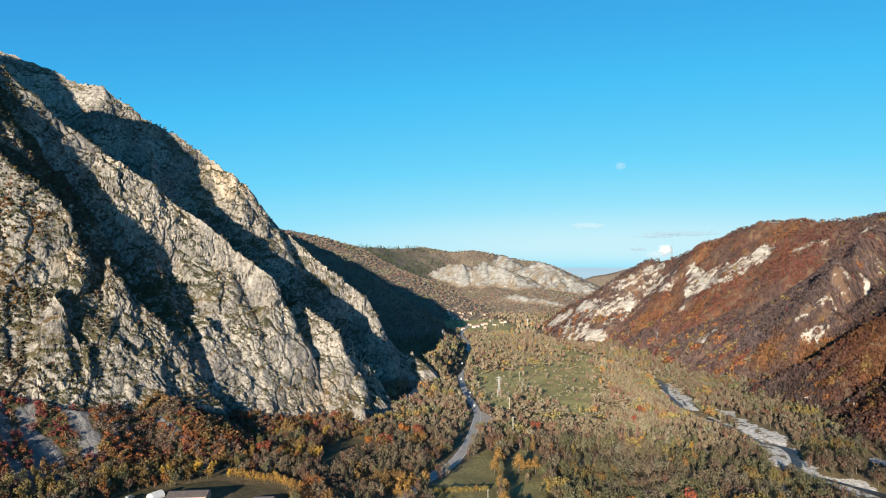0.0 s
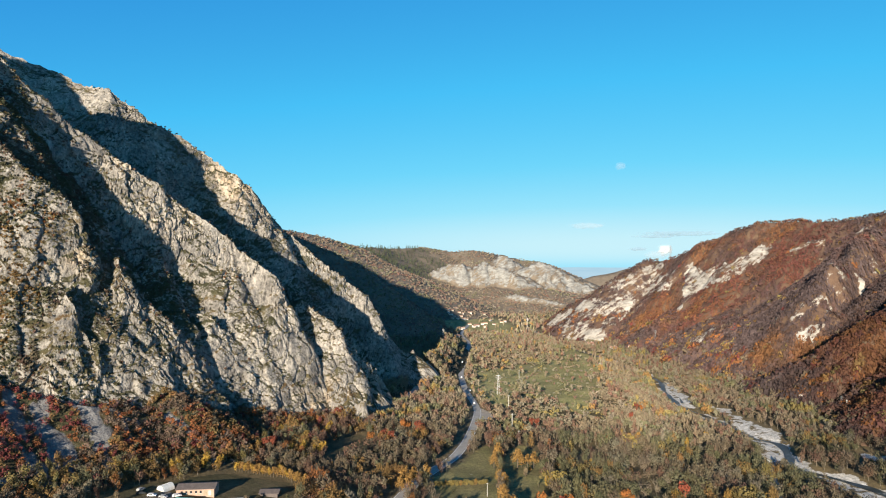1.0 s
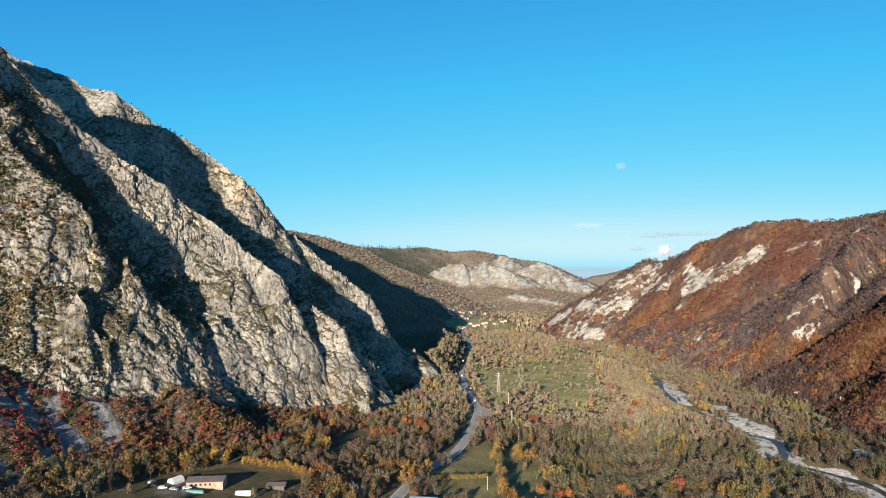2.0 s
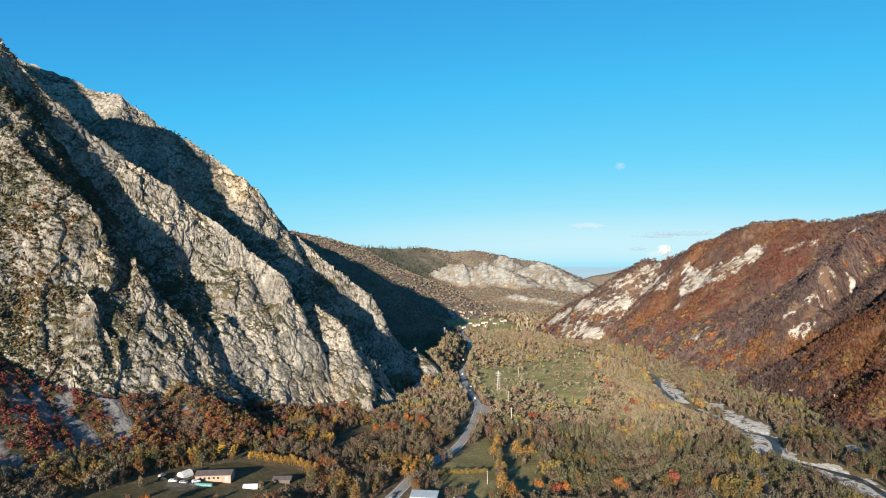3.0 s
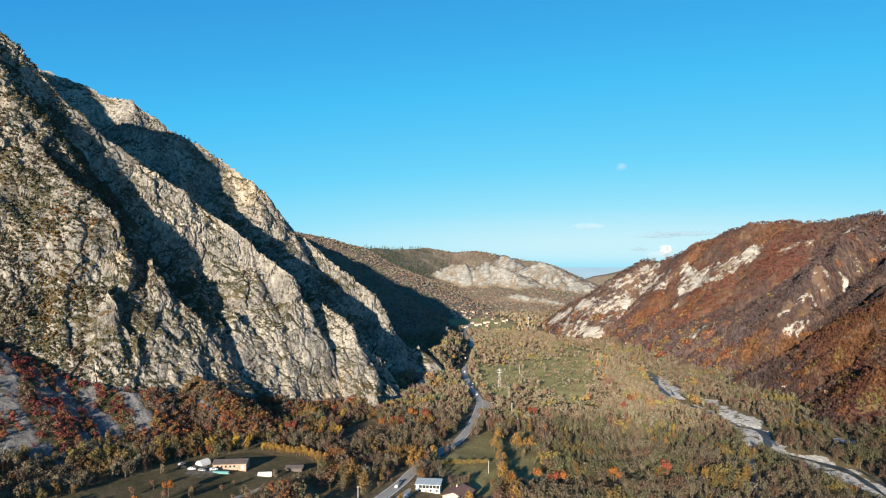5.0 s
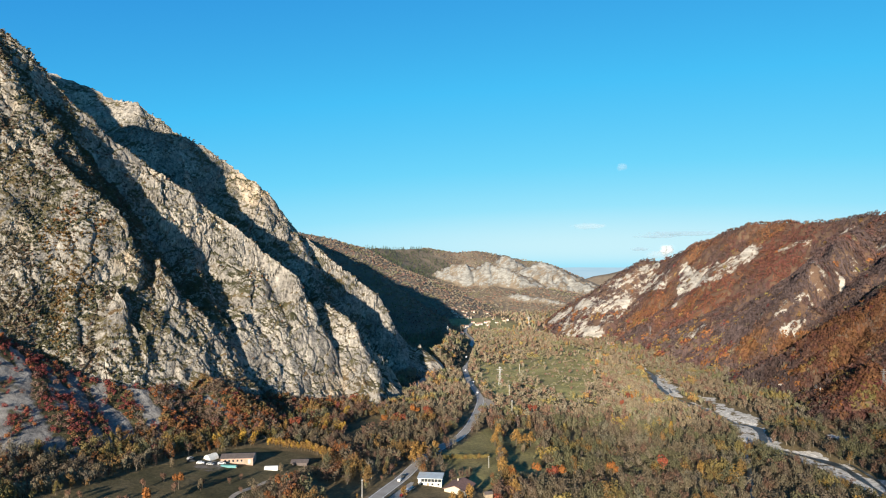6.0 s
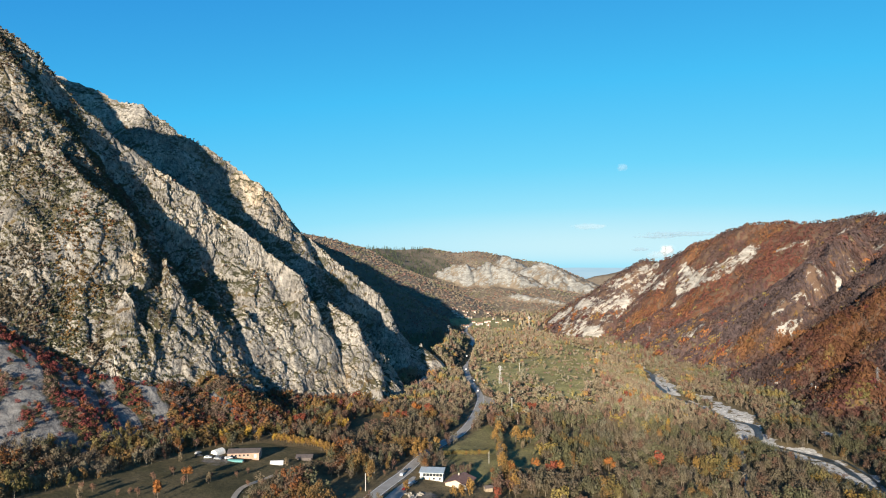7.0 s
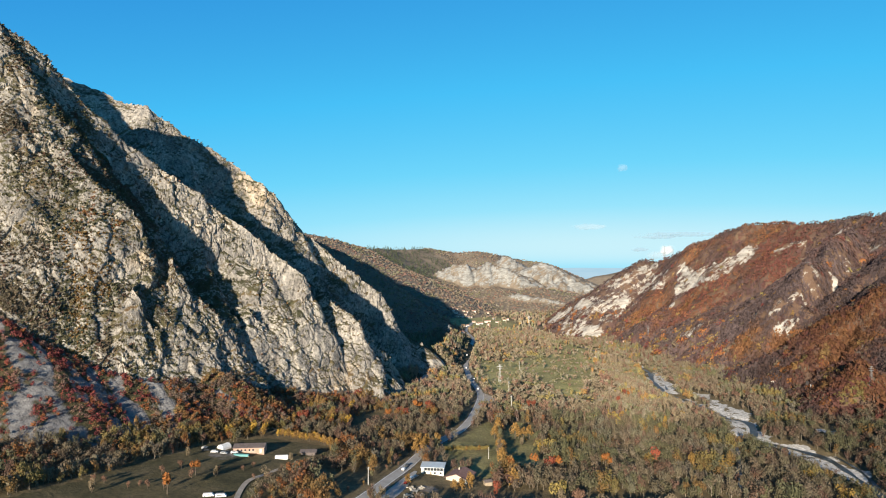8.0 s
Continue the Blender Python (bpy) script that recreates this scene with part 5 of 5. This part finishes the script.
arched_shed("tunnel_shed", "white arched tunnel shed beside the barn", 6.5, 2.6, CANVAS, GLASS).matrix_world = on_land(-137.5, 306, 62, 0.05)
arched_shed("sheeted_stack", "low white sheeted stack lying in the meadow", 7.5, 1.9, CANVAS, CANVAS).matrix_world = on_land(-102, 303, 8, 0.05)
dark_shed = gabled("cart_shed", "low dark open cart shed at the meadow edge", "shed", "", 8.5, 6.0, 1.8, 0.8, SLATE, SLATE, 0.9)
dark_shed.matrix_world = on_land(-89, 318, 4, 0.05)

PAINTS = {"white": (0.75, 0.75, 0.75), "red": (0.4, 0.05, 0.04), "dark": (0.04, 0.045, 0.05), "grey": (0.35, 0.36, 0.37), "blue": (0.05, 0.12, 0.3)}
CAR_PAINT = {k: plain("car_paint_" + k, v, 0.3, 0.1, var=0.05) for k, v in PAINTS.items()}


def car(hue, group, van=False):
    """A parked car about the middle of its base, its nose along x."""
    c = thing("van" if van else "car", ("%s delivery van with dark side windows" if van else "%s small hatchback car with dark windows") % hue, "van" if van else "car", group)
    k = 1.25 if van else 1.0
    side = [(-2.1, 0.35), (2.1, 0.35), (2.15, 0.7), (1.2, 0.95), (0.6, 1.42), (-1.5, 1.48), (-2.1, 1.0)] if not van else [(-2.1, 0.35), (2.1, 0.35), (2.15, 0.8), (1.7, 1.1), (1.3, 1.75), (-2.05, 1.8)]
    bm = bmesh.new()
    a = [bm.verts.new((x * k, -0.85, z)) for x, z in side]
    b = [bm.verts.new((x * k, 0.85, z)) for x, z in side]
    bm.faces.new(a), bm.faces.new(b[::-1])
    for i in range(len(side)):
        bm.faces.new((a[i], b[i], b[(i + 1) % len(side)], a[(i + 1) % len(side)]))
    bmesh.ops.bevel(bm, geom=bm.edges[:], offset=0.07, segments=1, affect="EDGES")
    body = part("body", bm, CAR_PAINT[hue], c)
    part("windscreen", box((0.75 * k, -0.7, 1.02), (1.08 * k, 0.7, 1.3)), GLASS, body)
    for s in (-1, 1):
        part("side_window", box((-1.4 * k, s * 0.86 - 0.02, 1.0), (0.5 * k, s * 0.86 + 0.02, 1.36)), GLASS, body)
        part("headlight", box((2.1 * k, s * 0.6 - 0.16, 0.58), (2.19 * k, s * 0.6 + 0.16, 0.74)), GLASS, body)
        for x in (-1.35, 1.3):
            part("wheel", rod((x * k, s * 0.7, 0.32), (x * k, s * 0.9, 0.32), 0.32, 0.32, sides=10), RUBBER, c)
    return c


for i, (hue, x, y, turn) in enumerate((("dark", -145, 296, 20), ("white", -139.5, 295.5, 5), ("grey", -134, 295.5, -10), ("grey", -147, 300, 70), ("white", -129, 299, 30))):
    car(hue, "cars parked by the barn").matrix_world = on_land(x, y, turn, 0.05)
car("white", "vans in the meadow", True).matrix_world = on_land(-119, 232, 12, 0.05)
car("white", "vans in the meadow", True).matrix_world = on_land(-113.5, 233.5, 8, 0.05)


def timber_boat():
    h = thing("sheeted_pile", "long pile of timber under turquoise sheeting", "timber pile")
    part("sheeting", prism([(-1.2, 0), (1.2, 0), (1.0, 0.9), (0.3, 1.25), (-0.4, 1.2), (-1.0, 0.8)], -4.5, 4.5), TARP, h)
    for i in range(5):
        part("plank", box((-5.2 + i * 0.1, -0.9 + i * 0.38, 0.05), (5.0 - i * 0.15, -0.65 + i * 0.38, 0.35)), TIMBER, h)
    return h


timber_boat().matrix_world = on_land(-124, 296.5, -6, 0.02)

# ---- houses by the road ----
villa = thing("white_house", "white two-storey house with a pale sheet-metal roof and a glazed gallery", "house")
part("wall", prism([(-4, -1), (4, -1), (4, 4.7), (-4, 4.2)], -6.8, 6.8), WHITEWASH, villa)
part("roof", prism([(-4.9, 4.2), (4.7, 4.8), (4.7, 5.05), (-4.9, 4.48)], -7.4, 7.4), TIN, villa)
for i in range(9):
    part("roof_seam", prism([(-4.9, 4.48), (4.7, 5.05), (4.7, 5.12), (-4.9, 4.55)], -7.0 + i * 1.72, -6.93 + i * 1.72), TIN, villa)
for i in range(6):
    x = -5.0 + i * 1.95
    w = part("window", box((x, -4.08, 2.3), (x + 1.7, -3.9, 3.9)), GLASS, villa)
    part("frame", box((x - 0.1, -4.14, 2.15), (x + 1.8, -4.02, 2.3)), WHITEWASH, w)
part("parapet", box((-6.9, -4.5, 1.75), (6.9, -4.1, 2.12)), WHITEWASH, villa)
openings(villa, -4, (-4.4, 1.5, 5.0), 0.4, 1.5, 1.2)
part("door", box((-1.6, -4.08, 0), (-0.5, -3.95, 1.7)), TIMBER, villa)
part("window", box((6.72, -2.8, 2.3), (6.88, 2.6, 3.8)), GLASS, villa)
villa.matrix_world = on_land(-11.5, 311.5, -6, 0.05)

cottage = gabled("red_roofed_house", "low house with a maroon tiled roof beside the white house", "house", "", 14.0, 13.0, 2.5, 2.3, CREAM, TILE, 0.9, (-4.4, -1.2, 3.2), True)
cottage.matrix_world = on_land(5.0, 305.0, 68, 0.05)
lean_to = gabled("garden_shed", "small timber garden shed with a brown roof", "shed", "", 4.5, 3.2, 2.1, 0.8, TIMBER, SLATE, 0.3)
lean_to.matrix_world = on_land(21, 298, 15, 0.05)


def stone_heap(n, seed):
    r = random.Random(seed)
    h = thing("stone_heap", "heap of pale cut stone blocks in the yard", "stone heap", "stone heaps in the yard")
    for i in range(n):
        l, w, t = r.uniform(0.7, 1.6), r.uniform(0.5, 1.0), r.uniform(0.25, 0.5)
        b = part("block", box((-l / 2, -w / 2, 0), (l / 2, w / 2, t)), STONE, h)
        b.matrix_basis = pose(r.uniform(-2.6, 2.6), r.uniform(-1.6, 1.6), r.choice((0, 0, 0.35)), r.uniform(-6, 6), r.uniform(-6, 6), r.uniform(0, 180))
    return h


for i, (x, y) in enumerate(((-24, 268), (-21, 275), (-17.5, 281), (-23, 279), (-18, 271), (-25, 262))):
    stone_heap(16, i).matrix_world = on_land(x, y, i * 40, 0.0)

for i, (hue, x, y, turn, van) in enumerate((("white", -29.3, 309.5, 76, False), ("dark", -27.6, 317.5, 76, False), ("white", -24, 293, 60, True), ("grey", -21.5, 298, 62, False), ("red", -26, 286, 64, False),
                                            ("white", 21.6, 741, 90, True), ("white", 28.2, 663, 93, False), ("dark", 26.4, 672, 93, False), ("white", 29.8, 601, 91, False), ("grey", 26.8, 640, 93, False), ("white", 26, 850, 84, True))):
    car(hue, "vehicles on the road", van).matrix_world = on_land(x, y, turn, 0.32)

# Tarmac lay-bys beside the road, and the bend's junction.
tagged(setting("lay_by", mesh_of("lay_by", *ribbon([(-45, 236), (-34, 264), (-27, 290), (-22, 310)], lambda n: 7.5 * np.sin(np.linspace(0.25, 2.9, n)), 0.26, valley, step=2)), ASPHALT, "wide tarmac lay-by beside the road", "road"))
tagged(setting("junction", mesh_of("junction", *ribbon([(27, 516), (33, 534), (37, 548), (38, 566), (34, 582)], lambda n: 13 * np.sin(np.linspace(0.2, 3.0, n)), 0.27, valley, step=2)), DIRT, "pale gravel junction at the bend", "road"))
tagged(setting("farm_track", mesh_of("farm_track", *ribbon([(-98, 283), (-103, 271), (-108, 258), (-107, 240), (-104, 225)], 2.6, 0.35, floor_height, cols=2, step=2)), DIRT, "pale worn farm track across the meadow", "track"))
for off in (-2.95, 2.95):
    p = rounded(ROAD[:13], 3.0)
    d = np.gradient(p, axis=0)
    d /= np.linalg.norm(d, axis=1, keepdims=True)
    edge = p + np.stack([d[:, 1], -d[:, 0]], 1) * off
    tagged(setting("edge_line", mesh_of("edge_line", *ribbon([tuple(q) for q in edge[::4]], 0.3, 0.36, valley, cols=1)), PAINT, "white painted line at the road edge", "road marking"))


# ---- pylons and poles ----
def pylon(high, label, group="power pylons", steel=STEEL):
    """A lattice mast: four legs, rings of bracing, three cross-arms."""
    p = thing("power_pylon", label, "pylon", group)
    foot, top = high * 0.07, high * 0.014
    at = lambda z: foot + (top - foot) * min(1.0, z / (high * 0.8))
    for sx in (-1, 1):
        for sy in (-1, 1):
            part("leg", rod((sx * foot, sy * foot, -1), (sx * top, sy * top, high), high * 0.0045, high * 0.0035, sides=4), steel, p)
    for i in range(7):
        z0, z1 = high * (0.03 + i * 0.11), high * (0.14 + i * 0.11)
        a, b = at(z0), at(z1)
        for s in (1, -1):
            part("brace", rod((-a * s, -a, z0), (b * s, -b, z1), high * 0.0022, high * 0.0022, sides=4), steel, p)
            part("brace", rod((-a, -a * s, z0), (-b, b * s, z1), high * 0.0022, high * 0.0022, sides=4), steel, p)
    for z, w in ((0.78, 0.13), (0.87, 0.16), (0.95, 0.1)):
        part("cross_arm", prism([(-0.12, high * z), (0.12, high * z), (0.0, high * (z + 0.012))], -high * w, high * w), steel, p)
    return p


for x, y, h, turn in ((58, 658, 21, 10), (0, 985, 17, 20), (197, 1476, 26, 0)):
    pylon(h, "pale steel lattice power pylon in the valley").matrix_world = on_land(x, y, turn, 0, 1.0, float(land(np.array([float(x)]), np.array([float(y)]))[0]) - 0.3)
slope_z = lambda x, y: float(slope_height(np.array([float(x)]), np.array([float(y)]))[0])
for x, y, h in ((371, 485, 19), (455, 1258, 30), (355, 557, 13), (340, 1007, 22)):
    pylon(h, "grey steel lattice power pylon on the wooded slope", "pylons on the mountainside", GREY_STEEL).matrix_world = on_land(x, y, 15, 0, 1.0, slope_z(x, y) - 1)


def pole(high):
    p = thing("wire_pole", "pale concrete wire pole with a cross-bar", "pole", "wire poles")
    part("shaft", rod((0, 0, -1), (0, 0, high), 0.28, 0.17), CONCRETE, p)
    part("cross_bar", box((-1.0, -0.08, high - 0.9), (1.0, 0.08, high - 0.75)), STEEL, p)
    for x in (-0.8, 0.0, 0.8):
        part("insulator", rod((x, 0, high - 0.75), (x, 0, high - 0.45), 0.07, 0.05), GLASS, p)
    return p


first_pole = pole(13)
first_pole.matrix_world = on_land(62, 592, 10)
for x, y, s in ((56, 507, 1.1), (57, 470, 0.75), (-47, 278, 0.75), (349, 540, 1.0), (92, 760, 0.9), (25, 352, 0.6)):
    clone(first_pole, on_land(x, y, 20, 0, s, None if x < 300 else slope_z(x, y)))

# ---- village ----
r = random.Random(4)
homes = [gabled("village_house", "small pale rendered village house with a clay-tile roof", "house", "village houses", l, w, h, 2.2, wall, CLAY, 0.5, (-2.5, 0, 2.5), True)
         for l, w, h, wall in ((11, 8, 5.0, OLD_RENDER), (13, 9, 4.2, CREAM), (9, 8, 5.6, OLD_RENDER), (14, 9, 4.4, OLD_RENDER))]
spots = [(14, 1677), (24, 1684), (35, 1713), (19, 1642), (29, 1638), (43, 1688), (53, 1691), (36, 1630), (23, 1617), (70, 1722), (75, 1719), (52, 1643), (62, 1653), (113, 1768), (25, 1210), (38, 1363), (26, 1188),
         (63, 1500), (70, 1440), (78, 1468), (95, 1524), (105, 1560), (124, 1653), (125, 1543), (97, 1444), (151, 1616), (161, 1639), (236, 1833), (194, 1308), (47, 1658), (14, 1652), (32, 1372), (44, 1380)]
placed = 0
for i, (x, y) in enumerate(spots):
    z = max(ground_at(x, y), float(ridge_height(np.array([float(x)]), np.array([float(y)]))[0]) - 0.5)
    m = on_land(x, y, r.uniform(-35, 35), 0.2, r.uniform(0.55, 0.85), z)
    if placed < 4:
        homes[placed].matrix_world = m
        placed += 1
    else:
        clone(homes[i % 4], m)

# ---- across the valley: bridge, huts ----
bridge = thing("road_bridge", "pale concrete road bridge over the river", "bridge")
part("deck", box((-19, -3.5, 3.0), (19, 3.5, 3.9)), OLD_CONCRETE, bridge)
for x in (-9, 9):
    part("pier", box((x - 0.8, -2.8, -4), (x + 0.8, 2.8, 3.0)), OLD_CONCRETE, bridge)
for y in (-3.4, 3.2):
    part("parapet", box((-19, y, 3.9), (19, y + 0.2, 4.8)), OLD_CONCRETE, bridge)
for x0, x1 in ((-26, -18.9), (18.9, 26)):
    part("abutment", box((x0, -3.6, -4), (x1, 3.6, 3.85)), OLD_CONCRETE, bridge)
bridge.matrix_world = on_land(243, 922, 40, 0, 0.8, -20.5)
for x, y, turn, k in ((286, 1058, 10, 1.0), (311, 1038, -20, 0.8), (346, 597, 20, 0.75), (338, 606, -10, 0.55), (262, 1120, 0, 1.1), (150, 1180, 20, 0.8)):
    z = max(ground_at(x, y), slope_z(x, y))
    clone(homes[(x + y) % 4], on_land(x, y, turn, 0.2, k, z))

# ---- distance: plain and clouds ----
# Emission imitates sunlit haze; the far plain is only an upright glowing strip.
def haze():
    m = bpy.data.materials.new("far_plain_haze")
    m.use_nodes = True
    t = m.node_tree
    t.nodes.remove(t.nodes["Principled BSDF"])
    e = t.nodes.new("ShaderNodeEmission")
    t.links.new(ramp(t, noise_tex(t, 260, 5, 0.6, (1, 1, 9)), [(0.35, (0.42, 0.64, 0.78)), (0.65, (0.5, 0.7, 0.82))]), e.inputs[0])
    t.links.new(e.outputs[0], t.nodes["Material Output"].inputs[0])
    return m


bx = np.linspace(200, 2600, 60)
bz = 104 + 3 * fbm(bx, 0, 0, 300, 3, 301)
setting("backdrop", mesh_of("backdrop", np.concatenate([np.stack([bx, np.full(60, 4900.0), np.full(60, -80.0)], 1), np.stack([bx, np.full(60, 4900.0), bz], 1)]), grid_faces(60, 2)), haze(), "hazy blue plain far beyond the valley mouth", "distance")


def cloud_stuff(name, alpha, tone):
    m, t, b = material(name, 1.0)
    b.inputs["Base Color"].default_value = (*tone, 1)
    thick = times(t, attribute(t, "thick"), grey(t, noise_tex(t, 70, 6, 0.62, (1, 1, 2.5)), 0.3, 0.7, -0.35, 0.35), "ADD")
    t.links.new(grey(t, thick, 0.25, 0.8, 0.0, alpha), b.inputs["Alpha"])
    return m


def cloud(x, z, wide, high, mat, label):
    """A bulging bank of vapour far off, thick in the middle and fading outwards."""
    u, v = np.meshgrid(np.linspace(-1, 1, 25), np.linspace(-1, 1, 13))
    r2 = u * u + v * v
    bulge = -0.3 * high * np.clip(1 - r2, 0, 1) + 0.15 * high * noise3(u * 3, v * 3, x, 311)
    me = mesh_of("cloud", np.stack([u * wide / 2, bulge, v * high / 2], -1).reshape(-1, 3), grid_faces(25, 13), True, {"thick": np.clip(1 - r2, 0, 1).ravel()})
    me.materials.append(mat)
    c = tagged(new("cloud", me), label, "cloud", "clouds", "structure")
    c.location = (x, 4780, z)


THIN, THICK = cloud_stuff("thin_cloud", 0.5, (0.17, 0.24, 0.32)), cloud_stuff("thick_cloud", 0.75, (0.42, 0.44, 0.47))
FAINT = cloud_stuff("faint_cloud", 0.2, (0.36, 0.36, 0.4))
cloud(1675, 238, 140, 110, THICK, "small bright white cloud puff above the ridge")
cloud(1610, 200, 230, 80, FAINT, "low white cloud puff behind the ridge")
cloud(1800, 362, 760, 46, THIN, "thin grey streak of cloud")
cloud(1600, 340, 420, 30, THIN, "thin grey streak of cloud")
cloud(1470, 245, 180, 36, THIN, "small grey cloud wisp")
cloud(1345, 873, 100, 75, FAINT, "tiny faint cloud wisp high in the sky")
cloud(1080, 420, 330, 60, FAINT, "faint pinkish cloud wisp")
